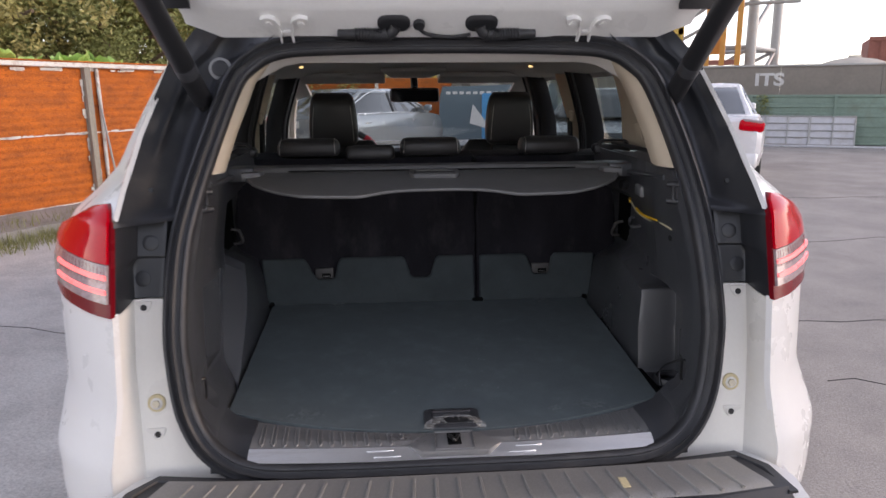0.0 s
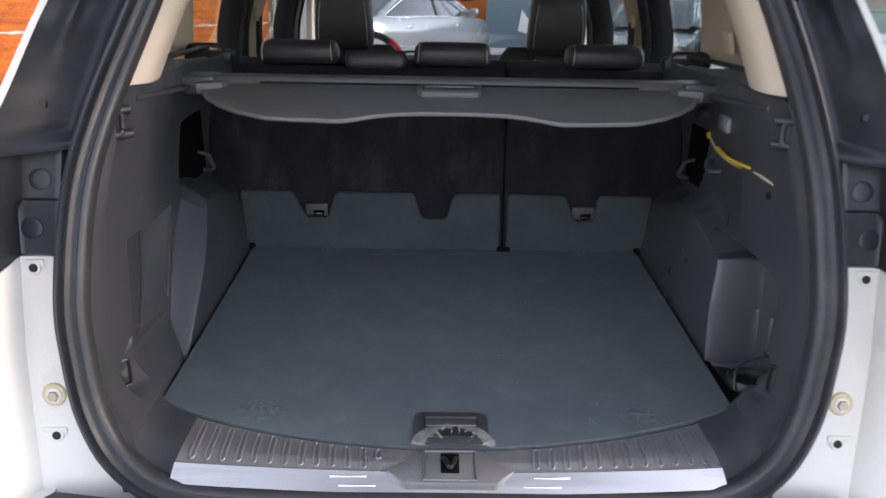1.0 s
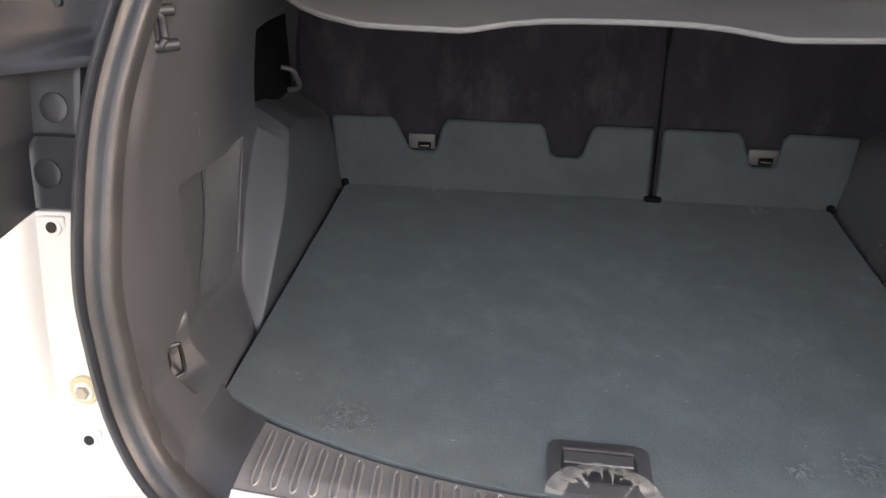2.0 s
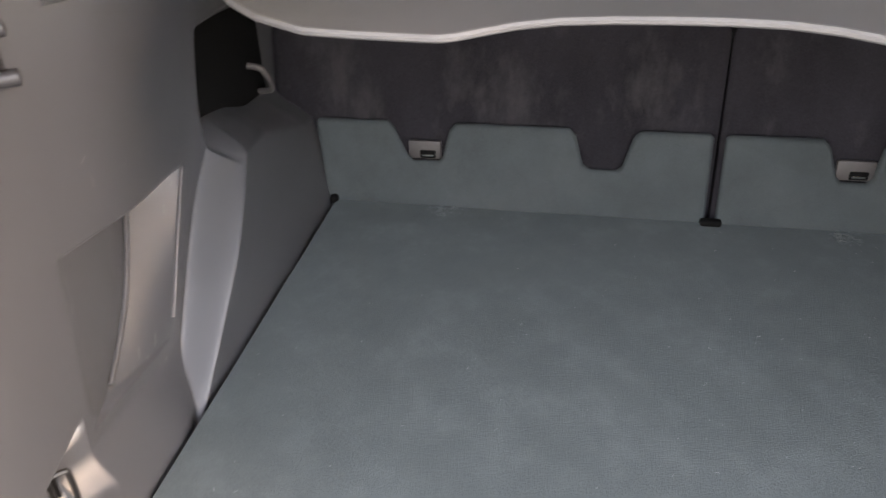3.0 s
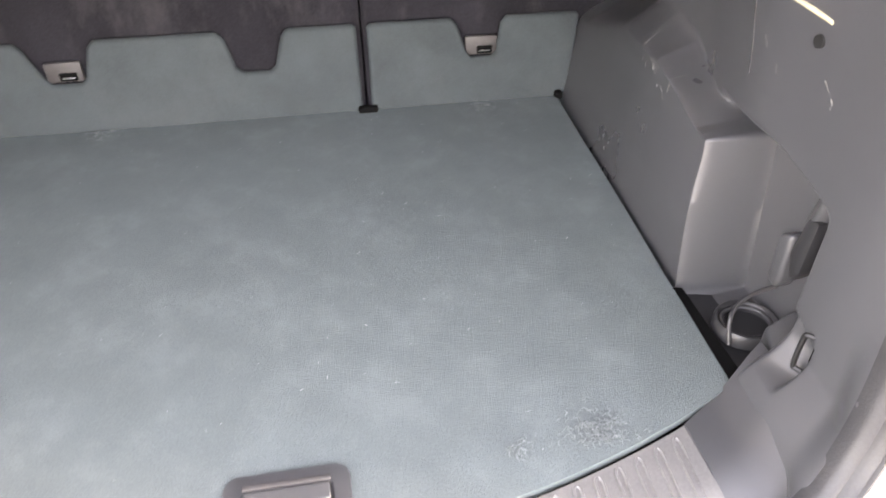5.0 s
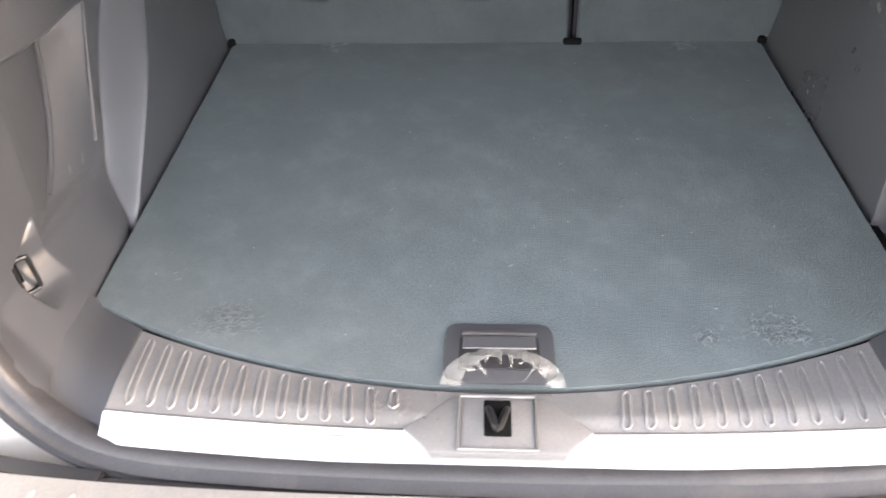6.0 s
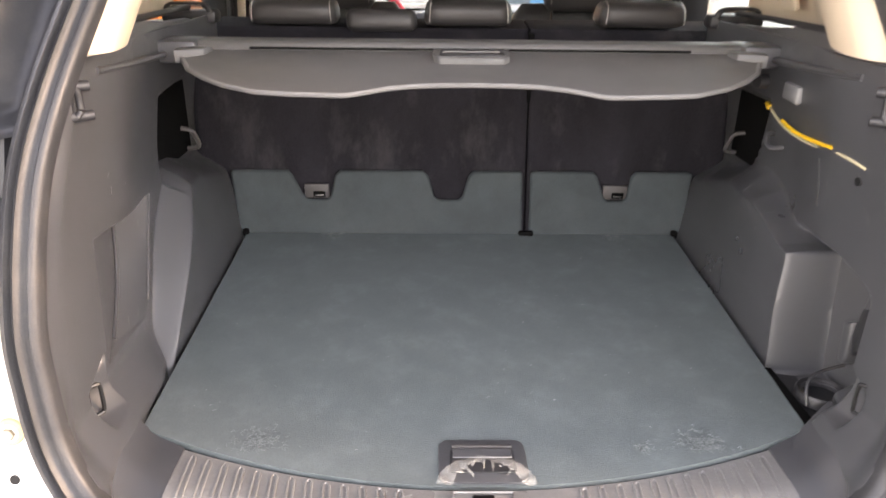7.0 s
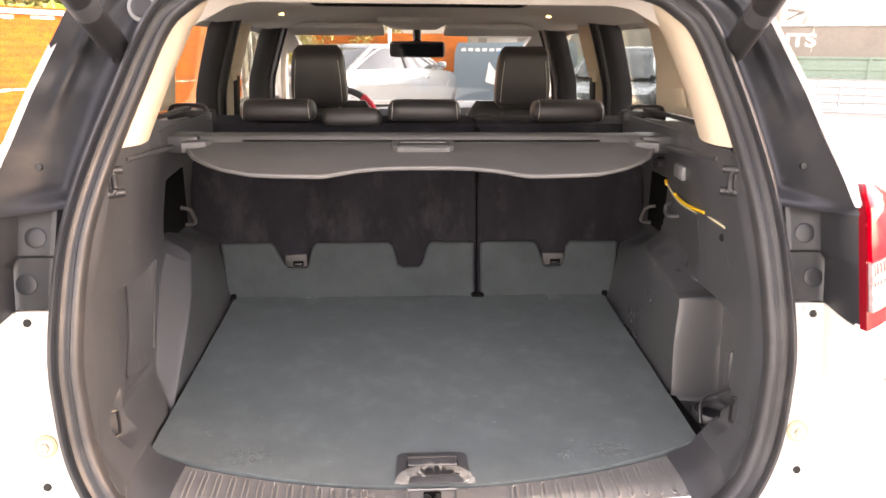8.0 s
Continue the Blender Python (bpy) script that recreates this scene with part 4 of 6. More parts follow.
cup = part("round_cup", loft([[CUP + Vector((r * math.cos(a), 0.95 * r * math.sin(a), h)) for a in (2 * math.pi * k / 36 for k in range(36))] for r, h in ((0.040, -0.008), (0.040, 0.006), (0.037, 0.010), (0.033, 0.008), (0.031, -0.004), (0.012, -0.006))]), M_PLASTIC_DARK, suv, "round black cup in the recess", sharp=70)
part("cup_eye", tube([CUP + Vector((0.030 * math.cos(a), 0.028 * math.sin(a), 0.004)) for a in (2 * math.pi * k / 32 for k in range(32))], 0.0032, 8, True), M_RUBBER, cup)
part("cable_loop", tube(spline([(0.528, 0.178, 0.700), (0.530, 0.192, 0.728), (0.546, 0.206, 0.740), (0.572, 0.216, 0.744), (0.598, 0.216, 0.752)], 6), 0.0028, 8), M_RUBBER, suv)
part("recess_block", soften(prism([(0.545, 0.118), (0.590, 0.128), (0.598, 0.175), (0.560, 0.170)], lambda p: (p[0], p[1], 0.752 - 0.5 * (0.598 - p[0])), lambda p: (p[0], p[1], 0.694)), 0.006, 3), M_PLASTIC, suv)
part("floor_gap", prism([(0.487, 0.10), (0.520, 0.13), (0.520, 0.29), (0.505, 0.29), (0.492, 0.17)], lambda p: (p[0], p[1], 0.7005), lambda p: (p[0], p[1], 0.695)), M_GAP, suv)

# pale scratches and scuffs in the trim
rng = random.Random(11)
for s, fn, y0, y1, z0, z1, count in ((1, right_w, 0.42, 0.54, 0.900, 0.94, 16), (1, right_w, 0.16, 0.30, 1.0, 1.03, 5), (-1, left_w, 0.24, 0.34, 1.0, 1.05, 3), (-1, left_w, 0.40, 0.46, 0.86, 0.95, 4), (-1, left_w, 0.26, 0.30, 0.72, 0.80, 4)):
    bm = bmesh.new()
    for k in range(count):
        y, z = rng.uniform(y0, y1), rng.uniform(z0, z1)
        a, ln = rng.uniform(0.6, 1.8), rng.uniform(0.004, 0.016)
        p = [(s * (fn(y + t * ln * math.cos(a), z + t * ln * math.sin(a)) - 0.0002), y + t * ln * math.cos(a), z + t * ln * math.sin(a)) for t in (0, 0.5, 1)]
        tube(p, 0.00028, 4, bm=bm)
    tagged(part("scratch", bm, M_SCRATCH, suv), kind="stuff")

# ---- boot floor board ----
def front_y(x):
    return 0.0 + 0.118 * (abs(x) / 0.5) ** 2


def floor_z(y):
    return 0.698 + 0.0545 * (y - 0.05)


def floor_pt(u, v):
    wf = lerp(0.499, 0.5065, v)
    x = u * wf
    y = lerp(front_y(x), 0.826, v)
    return (x, y, floor_z(y) + 0.0012 * noise.noise((x * 9, y * 9, 2)))


board = thing("boot_floor_board", "worn dark grey carpeted boot floor board with lift handle", "boot floor", (0, 0.4, 0.69))
part("carpet", sheet(floor_pt, spans(-1, 1, 60), spans(0, 1, 50), (0, 0, -0.012)), M_CARPET, board)
# lift handle with torn protective film
def rounded(cx, cy, w, h, r, n=6):
    pts = []
    for k, (sx, sy) in enumerate(((1, 1), (-1, 1), (-1, -1), (1, -1))):
        for i in range(n + 1):
            a = math.pi / 2 * (k + i / n)
            pts.append((cx + sx * (w / 2 - r) + r * math.cos(a), cy + sy * (h / 2 - r) + r * math.sin(a)))
    return pts


hd = part("lift_handle", soften(prism(rounded(0.003, 0.0475, 0.124, 0.085, 0.016), lambda p: (p[0], p[1], floor_z(p[1]) + 0.003), lambda p: (p[0], p[1], floor_z(p[1]) - 0.003)), 0.0012, 2, 50), M_PLASTIC, board, "black lift handle in the carpet")
part("handle_cup", rbox((0.003, 0.050, floor_z(0.050) + 0.0025), (0.092, 0.056, 0.003), 0.006), M_PLASTIC_DARK, hd)
part("handle_bar", rbox((0.003, 0.074, floor_z(0.074) + 0.0045), (0.086, 0.006, 0.004), 0.0015), M_LATCH, hd)
part("handle_lip", rbox((0.003, 0.060, floor_z(0.060) + 0.004), (0.084, 0.018, 0.003), 0.0012, 1, Euler((0.10, 0, 0)).to_matrix()), M_PLASTIC, hd)
rng = random.Random(5)


def film(u, v):
    """Film bowed over the handle: u from end to end of the bow, v from its foot to its crest."""
    a = lerp(math.pi * 0.98, math.pi * 0.02, u)
    r = lerp(0.030, 0.066, v)
    x = 0.006 + (r + 0.002) * math.cos(a)
    y = -0.006 + r * math.sin(a) ** 0.85 * 0.80
    z = floor_z(max(y, 0)) + 0.006 + 0.010 * math.sin(math.pi * (0.25 + 0.6 * v)) * math.sin(a) + 0.0045 * noise.noise((u * 14, v * 2, 3)) + 0.002 * noise.noise((u * 40, v * 3, 7))
    return (x, y, z)


def film_edge(u):
    return 0.42 + 0.16 * noise.noise((u * 6, 0.3, 8)) + 0.05 * noise.noise((u * 23, 0.3, 2))


part("torn_film", sheet(lambda u, v: film(u, lerp(film_edge(u), 1.0 + 0.05 * noise.noise((u * 15, 5, 1)), v)), spans(0, 1, 60), spans(0, 1, 6), (0, 0, 0.0007)), M_PLASTICBAG, hd, "crumpled clear protective film")
for k in range(7):
    c, hw = 0.16 + 0.105 * k + rng.uniform(-0.02, 0.02), rng.uniform(0.016, 0.034)
    foot, tw = rng.uniform(-0.15, 0.30), rng.uniform(-0.05, 0.05)
    part("film_shred", sheet(lambda u, v: Vector(film(c + hw * u * (0.25 + 0.75 * v) + tw * (1 - v), lerp(foot, film_edge(c) + 0.04, v))) + Vector((0, 0, 0.002 * u * math.sin(4 * v + k))), spans(-1, 1, 4), spans(0, 1, 8), (0, 0, 0.0006)), M_PLASTICBAG, hd)
# pulled fibres
for x, y, r, count in ((-0.32, 0.085, 0.035, 130), (0.33, 0.085, 0.036, 140), (0.24, 0.075, 0.014, 30), (-0.30, 0.795, 0.03, 60), (0.36, 0.79, 0.022, 60)):
    bm = bmesh.new()
    for k in range(count):
        px, py = x + rng.gauss(0, r * 0.5), min(0.80, max(front_y(x) + 0.02, y + rng.gauss(0, r * 0.4)))
        a, ln = rng.uniform(0, 6.28), rng.uniform(0.003, 0.0075)
        z = floor_z(py) + 0.0015
        tube([(px, py, z), (px + ln * math.cos(a), py + ln * math.sin(a), z + 0.002), (px + 1.6 * ln * math.cos(a + 0.6), py + 1.6 * ln * math.sin(a + 0.6), z)], 0.0003, 3, bm=bm)
    tagged(part("pulled_fibres", bm, M_FIBRE, board, "frayed carpet fibres"), kind="stuff")

# lint lying on the carpet
bm = bmesh.new()
for k in range(130):
    px = rng.uniform(-0.48, 0.48)
    py = rng.uniform(front_y(px) + 0.03, 0.79)
    a, ln = rng.gauss(0.3, 1.2), rng.choice((0.0010, 0.0012, 0.0015, 0.002, 0.0045))
    z = floor_z(py) + 0.0016
    tube([(px, py, z), (px + ln * math.cos(a), py + ln * math.sin(a), z + 0.0006)], rng.uniform(0.00018, 0.00034), 4, bm=bm)
tagged(part("lint", bm, M_LINT, board, "pale lint specks"), kind="stuff")

# ---- sill ----
def sill_top(u, v):
    x = u
    y = lerp(-0.030 - 0.030 * (1 - (x / 0.45) ** 2) * 0.7, front_y(x) - 0.006, v)
    return (x, y, 0.689 + 0.006 * sm(0, 0.3, v) - 0.002 * v)


sill = part("sill_plate", sheet(sill_top, spans(-0.425, 0.425, 60), spans(0, 1, 10), (0, 0, -0.01)), M_SILL, suv, "scuffed grey ribbed sill plate")


def sill_face(u, v):
    x = u
    a = Vector(sill_top(x, 0))
    return (x, a.y - 0.004 - 0.030 * v, 0.690 - 0.016 * v)


part("steel_strip", sheet(sill_face, spans(-0.425, 0.425, 40), spans(0, 1, 6), (0, 0.006, -0.006)), M_STEEL, sill, "brushed steel strip")
for s in (-1, 1):
    for k in range(13 if s < 0 else 12):
        x = s * (0.405 - 0.0245 * k)
        v0, v1, tilt = (0.14, 0.86, 0.006) if k < 12 else (0.50, 0.86, 0)
        side = [(d, lerp(v0, v1, q)) for d, qs in ((0.0042, (0, 0.25, 0.5, 0.75, 1)), (-0.0042, (1, 0.75, 0.5, 0.25, 0))) for q in qs]
        side = [(0, v0 - 0.07)] + side[:5] + [(0, v1 + 0.07)] + side[5:]
        p = [Vector(sill_top(x + d + s * tilt * (v - 0.5), v)) + Vector((0, 0, 0.0003)) for d, v in side]
        part("rib", tube(spline(p, 2, True), 0.0019, 6, True), M_SILL, sill)
    for k in range(2):
        c = Vector(sill_face(s * (0.155 - 0.015 * k), 0.25 + 0.42 * k))
        part("emboss", rbox(c, (0.055, 0.004, 0.003), 0.001, 1), M_STEEL, sill)
hs = prism([(-0.10, -0.052), (-0.048, -0.012), (0.052, -0.012), (0.10, -0.052), (0.07, -0.079), (-0.07, -0.079)], lambda p: (p[0], p[1], 0.697 + 0.10 * (p[1] + 0.012)), lambda p: (p[0], p[1], 0.672))
part("striker_surround", soften(hs, 0.004), M_SILL, sill)
part("striker_pocket", rbox((0.0, -0.045, 0.6905), (0.078, 0.058, 0.010), 0.006, 2, Euler((0.10, 0, 0)).to_matrix()), M_SILL, sill)
part("pocket_frame", tube([(-0.040, -0.076, 0.6925), (0.040, -0.076, 0.6925), (0.040, -0.014, 0.6985), (-0.040, -0.014, 0.6985)], 0.0022, 6, True), M_SILL, sill)
part("pocket_hole", rbox((0.0, -0.040, 0.6945), (0.030, 0.044, 0.006), 0.004, 2, Euler((0.10, 0, 0)).to_matrix()), M_GAP, sill)
part("striker", tube(spline([(-0.012, -0.022, 0.690), (-0.008, -0.035, 0.700), (0, -0.058, 0.703), (0.008, -0.035, 0.700), (0.012, -0.022, 0.690)], 5), 0.0042, 8), M_BLACKMETAL, sill)
# plastic round the sill to the seal
for s in (-1, 1):
    def corner(u, v, s=s):
        x = lerp(0.425, 0.545, u)
        y = lerp(-0.062 + 0.045 * u, lerp(front_y(0.425) - 0.006, 0.15, u), v)
        z = 0.674 + 0.022 * sm(0, 0.6, v) + 0.014 * sm(0, 1, u) * (1 - v) + 0.034 * sm(0.2, 1, u) ** 1.6
        return (s * x, y, z)

    part("sill_corner", sheet(corner, spans(0, 1, 24), spans(0, 1, 18), (0, 0, -0.01)), M_PLASTIC, suv)
part("sill_lip", sheet(lambda u, v: (u, lerp(-0.088, -0.05, v) + 0.03 * (abs(u) / 0.5) ** 2, 0.662 + 0.014 * v), spans(-0.5, 0.5, 30), spans(0, 1, 4), (0, 0, -0.012)), M_RUBBER, suv)

# ---- rear seats ----
def back_y(z):
    return 0.828 + 0.20 * (z - 0.74)


seat = part("rear_seat", rbox((0, 1.26, 0.72), (1.30, 0.60, 0.22), 0.05, 3), M_LEATHER, suv, "rear bench in black leather and grey carpet")
for x0, x1 in ((-0.622, 0.1520), (0.1562, 0.622)):
    def squab(u, v, x0=x0, x1=x1):
        x, z = lerp(x0, x1, u), lerp(0.70, 1.195, v)
        e = min(u, 1 - u) * (x1 - x0)
        return (x, back_y(z) + 0.005 * sm(0.006, 0, e) + 0.025 * sm(0.96, 1.0, v) + 0.003 * noise.noise((x * 6, z * 6, 1)), z)

    part("seat_back", sheet(squab, [0, 0.01, 0.02, 0.04] + spans(0.08, 0.92, 22) + [0.96, 0.98, 0.99, 1], spans(0, 0.94, 24) + [0.96, 0.98, 0.99, 1], (0, 0.13, 0.01)), M_SEATCARPET, seat)
part("seat_gap", rbox((0.154, back_y(0.96) + 0.05, 0.96), (0.010, 0.06, 0.46), 0), M_GAP, seat)

# carpet flaps at the foot of the seat backs, with notches
def flap(outline):
    bm = prism(outline, lambda p: (p[0], back_y(p[1]) - 0.018, p[1]), lambda p: (p[0], back_y(p[1]) - 0.002, p[1]))
    return soften(bm, 0.0075, 3, 50)


T, B = 0.884, 0.817

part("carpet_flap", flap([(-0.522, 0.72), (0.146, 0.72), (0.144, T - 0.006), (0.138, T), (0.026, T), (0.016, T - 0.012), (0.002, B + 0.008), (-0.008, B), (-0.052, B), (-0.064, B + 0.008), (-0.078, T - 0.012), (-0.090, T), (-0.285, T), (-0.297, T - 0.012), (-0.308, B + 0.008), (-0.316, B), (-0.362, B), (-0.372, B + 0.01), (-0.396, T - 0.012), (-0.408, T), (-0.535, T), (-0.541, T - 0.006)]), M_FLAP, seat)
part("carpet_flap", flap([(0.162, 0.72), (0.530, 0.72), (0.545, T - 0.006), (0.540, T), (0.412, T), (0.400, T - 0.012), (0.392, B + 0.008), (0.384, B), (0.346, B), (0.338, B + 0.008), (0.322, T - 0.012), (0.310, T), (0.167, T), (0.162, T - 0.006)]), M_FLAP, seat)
for x in (-0.341, 0.365):
    lt = part("seat_latch", rbox((x, back_y(0.835) - 0.006, 0.835), (0.058, 0.010, 0.034), 0.003), M_LATCH, seat, "grey anchor cover")
    part("latch_mouth", rbox((x + 0.006, back_y(0.83) - 0.0105, 0.828), (0.028, 0.004, 0.014), 0.001, 1), M_GAP, lt)
    part("latch_bar", rbox((x + 0.006, back_y(0.83) - 0.0115, 0.826), (0.022, 0.003, 0.004), 0.001, 1), M_CHROME, lt)
part("floor_hole", rbox((0.154, 0.806, floor_z(0.80) + 0.004), (0.036, 0.016, 0.012), 0.005), M_GAP, seat)
for s in (-1, 1):
    part("floor_hole", rbox((s * 0.509, 0.808, 0.742), (0.015, 0.018, 0.016), 0.005), M_GAP, seat)


def cushion(c, s, taper=0.82, lean=0.0, n=20):
    """A padded block: rounded in plan, narrower above."""
    rings = []
    for k in range(13):
        t = k / 12
        z = (t - 0.5) * s[2]
        e = (1 - abs(2 * t - 1) ** 2.7) ** (1 / 2.7)
        e = max(0.12, e)
        wx = s[0] / 2 * lerp(1, taper, t) * (0.74 + 0.26 * e)
        wy = s[1] / 2 * e
        ring = []
        for j in range(n * 2):
            a = math.pi * j / n
            ca, sa = math.cos(a), math.sin(a)
            q = 0.42
            ring.append(Vector(c) + Vector((wx * math.copysign(abs(ca) ** q, ca), wy * math.copysign(abs(sa) ** q, sa) + lean * z, z)))
        rings.append(ring)
    return loft(rings)


for x in (-0.385, 0.011, 0.408):
    hr = part("rear_headrest", cushion((x, 0.955, 1.230), (0.205, 0.11, 0.060), 0.94), M_LEATHER, seat, "black leather rear headrest")
    for d in (-0.088, 0.088):
        part("stitching", tube(spline([(x + d, 0.902, 1.212), (x + d * 0.99, 0.898, 1.230), (x + d * 0.97, 0.906, 1.250), (x + d * 0.96, 0.94, 1.2605)], 5), 0.0011, 5), M_STITCH, hr)
part("armrest_top", rbox((-0.186, 0.955, 1.207), (0.160, 0.09, 0.05), 0.018, 3, Euler((-0.25, 0, 0)).to_matrix()), M_LEATHER, seat)

# ---- luggage cover ----
cover = thing("luggage_cover", "grey roller luggage cover pulled across behind the seats", "luggage cover", (0, 0.5, 1.18))
part("cassette", rbox((0, 0.605, 1.186), (1.04, 0.075, 0.042), 0.014, 3), M_COVER, cover)
part("cassette_slot", rbox((0, 0.566, 1.1955), (0.80, 0.006, 0.004), 0.001, 1), M_GAP, cover)
for s in (-1, 1):
    part("end_cap", rbox((s * 0.535, 0.595, 1.188), (0.085, 0.090, 0.040), 0.008, 2), M_PLASTIC, cover)
EDGE_X = [0.0, 0.05, 0.10, 0.14, 0.17, 0.19, 0.205, 0.24, 0.29, 0.34, 0.40, 0.44, 0.475, 0.50]
EDGE_Y = [0.380, 0.379, 0.374, 0.362, 0.347, 0.336, 0.331, 0.333, 0.336, 0.342, 0.372, 0.405, 0.445, 0.50]


def lip_y(x):
    return interp(abs(x), EDGE_X, EDGE_Y)


def cover_pt(u, v):
    x = u * 0.50
    y = lerp(0.568, lip_y(x), v)
    return (x, y, 1.192 - 0.036 * ((0.568 - y) / 0.237) ** 1.2 + 0.002 * sm(0.85, 1.0, v))


lid = part("cover_board", sheet(cover_pt, spans(-1, 1, 100), spans(0, 1, 14), (0, 0.002, -0.006)), M_COVER, cover)
edge = [Vector(cover_pt(u, 1.0)) + Vector((0, 0, -0.002)) for u in spans(-1, 1, 120)]
part("edge_piping", tube(edge, 0.0042, 8), M_COVER_EDGE, lid)
hz = cover_pt(0, 0.25)[2]
gr = part("grip_rim", soften(prism([(-0.070, 0.542), (0.066, 0.542), (0.064, 0.500), (0.054, 0.484), (-0.058, 0.484), (-0.068, 0.500)], lambda p: (p[0], p[1], hz + 0.009 + 0.12 * (p[1] - 0.51)), lambda p: (p[0], p[1], hz - 0.010)), 0.004), M_COVER, cover)
part("grip_hollow", rbox((-0.002, 0.516, hz + 0.0095), (0.112, 0.040, 0.004), 0.0015, 1, Euler((0.12, 0, 0)).to_matrix()), M_PLASTIC_DARK, gr)
part("grip_plate", rbox((-0.002, 0.520, hz + 0.0115), (0.100, 0.024, 0.003), 0.0012, 1, Euler((-0.10, 0, 0)).to_matrix()), M_COVER_EDGE, gr)
for s in (-1, 1):
    part("guide_arm", soften(prism([(s * 0.500, 0.56), (s * 0.462, 0.555), (s * 0.470, 0.525), (s * 0.515, 0.50), (s * 0.52, 0.53)], lambda p: (p[0], p[1], 1.199), lambda p: (p[0], p[1], 1.176)), 0.003), M_COVER, cover)

# ---- cabin ----
def liner(u, v):
    x, y = u * lerp(0.66, 1.0, sm(0.40, 0.95, v)), v
    return (x, y, 1.520 - 0.05 * sm(0.42, 0.64, abs(x)) - 0.02 * sm(0.6, 0.37, y) - 0.02 * sm(2.2, 2.55, y))


part("headliner", sheet(liner, spans(-0.64, 0.64, 30), spans(0.372, 2.55, 30), (0, 0, 0.012)), M_HEADLINER, suv)
part("rear_header_trim", sheet(lambda u, v: (u + 0.016, lerp(0.372, 0.43, v ** 1.5), lerp(1.514, 1.478, v) - 0.09 * sm(0.36, 0.50, abs(u)) * 0.6), spans(-0.47, 0.47, 24), spans(0, 1, 4), (0, 0.012, 0.01)), M_HEADLINER, suv, "pale beige header trim above the opening")
part("overhead_console", soften(prism([(-0.16, 2.10), (0.16, 2.10), (0.11, 2.52), (-0.11, 2.52)], lambda p: (p[0], p[1], 1.500 - 0.055 * (p[1] - 2.10)), lambda p: (p[0], p[1], 1.522)), 0.010, 3), M_HEADLINER, suv)
# black bar drawn for the dark gap at the sunroof's edge
part("sunroof_shade", rbox((0, 1.14, 1.5175), (0.62, 0.13, 0.012), 0.006), M_GAP, suv)
for x, y in ((-0.46, 0.83), (0.47, 0.83), (-0.48, 1.65), (0.48, 1.65)):
    part("map_lamp", rbox((x, y, liner(x, y)[2] - 0.004), (0.018, 0.014, 0.008), 0.003), M_WARMLAMP, suv, "small lit cabin lamp")
for s in (-1, 1):
    part("sun_visor", rbox((s * 0.36, 2.40, 1.475), (0.44, 0.16, 0.024), 0.010, 3, Euler((radians(-12), 0, 0)).to_matrix()), M_HEADLINER, suv)

    # door pillar and frames
    def pillar_b(u, v, s=s):
        z = lerp(1.02, 1.50, v)
        y = lerp(1.61, 1.79, u) - 0.05 * v
        return (s * (interp(z, [1.0, 1.25, 1.5], [0.735, 0.70, 0.615]) - 0.035 * math.sin(math.pi * u)), y, z)

    pb = part("door_pillar", sheet(pillar_b, spans(0, 1, 8), spans(0, 1, 10), (s * 0.05, 0, 0)), M_BEIGE, suv, "beige door pillar trim")
    part("belt_anchor", rbox((s * 0.650, 1.61, 1.30), (0.02, 0.03, 0.045), 0.008), M_BEIGE, pb)
    part("seat_belt", tube([(s * 0.645, 1.61, 1.295), (s * 0.665, 1.63, 1.02)], 0.012, 6), M_PLASTIC_DARK, pb)
    for nm2, ya, yb, lean in (("rear_door_frame", 1.475, 1.61, 0.045), ("front_door_frame", 2.31, 2.54, 0.055)):
        def frame_side(u, v, ya=ya, yb=yb, lean=lean, s=s):
            z = lerp(1.04, 1.50, v)
            y = lerp(ya, yb, u) - 0.10 * sm(0.1, 1.0, v)
            return (s * (interp(z, [1.0, 1.25, 1.5], [0.745, 0.715, 0.625]) - lean * math.sin(math.pi * u) ** 0.6), y, z)

        fr = part(nm2, sheet(frame_side, spans(0, 1, 12), spans(0, 1, 14), (s * 0.03, 0, 0)), M_PLASTIC_DARK, suv)
        for u in (0.25, 0.55):
            part("frame_seal", tube([Vector(frame_side(u, v)) + Vector((-s * 0.003, 0, 0)) for v in spans(0, 1, 10)], 0.007, 6), M_RUBBER, fr)

    def upper(u, v, s=s):
        y = lerp(0.80, 2.75, u)
        return (s * lerp(0.56, 0.69, v), y, lerp(1.500, 1.458, v ** 1.5) + 0.05 * sm(1.10, 0.85, y) - 0.12 * sm(2.2, 2.8, y))

    part("roof_side_trim", sheet(upper, spans(0, 1, 14), spans(0, 1, 4), (0, 0, 0.02)), M_HEADLINER, suv)
    part("front_pillar_trim", tube(spline([(s * 0.615, 2.50, 1.50), (s * 0.70, 2.88, 1.30), (s * 0.755, 3.2, 1.08)], 5), 0.035), M_HEADLINER, suv)
    part("door_panel", sheet(lambda u, v, s=s: (s * (0.735 + 0.03 * v), lerp(1.0, 3.1, u), lerp(0.55, 1.13, v)), spans(0, 1, 8), spans(0, 1, 4), (s * 0.03, 0, 0)), M_PLASTIC_DARK, suv)

    # front seat
    cx = -0.357 if s < 0 else 0.393
    fs = part("front_seat", cushion((cx, 1.80, 0.90), (0.50, 0.17, 0.60), 0.84, -0.18), M_LEATHER, suv, "black leather front seat with headrest")
    fh = part("headrest", cushion((cx, 1.66, 1.292), (0.215, 0.115, 0.222), 0.84, -0.10), M_LEATHER, fs)
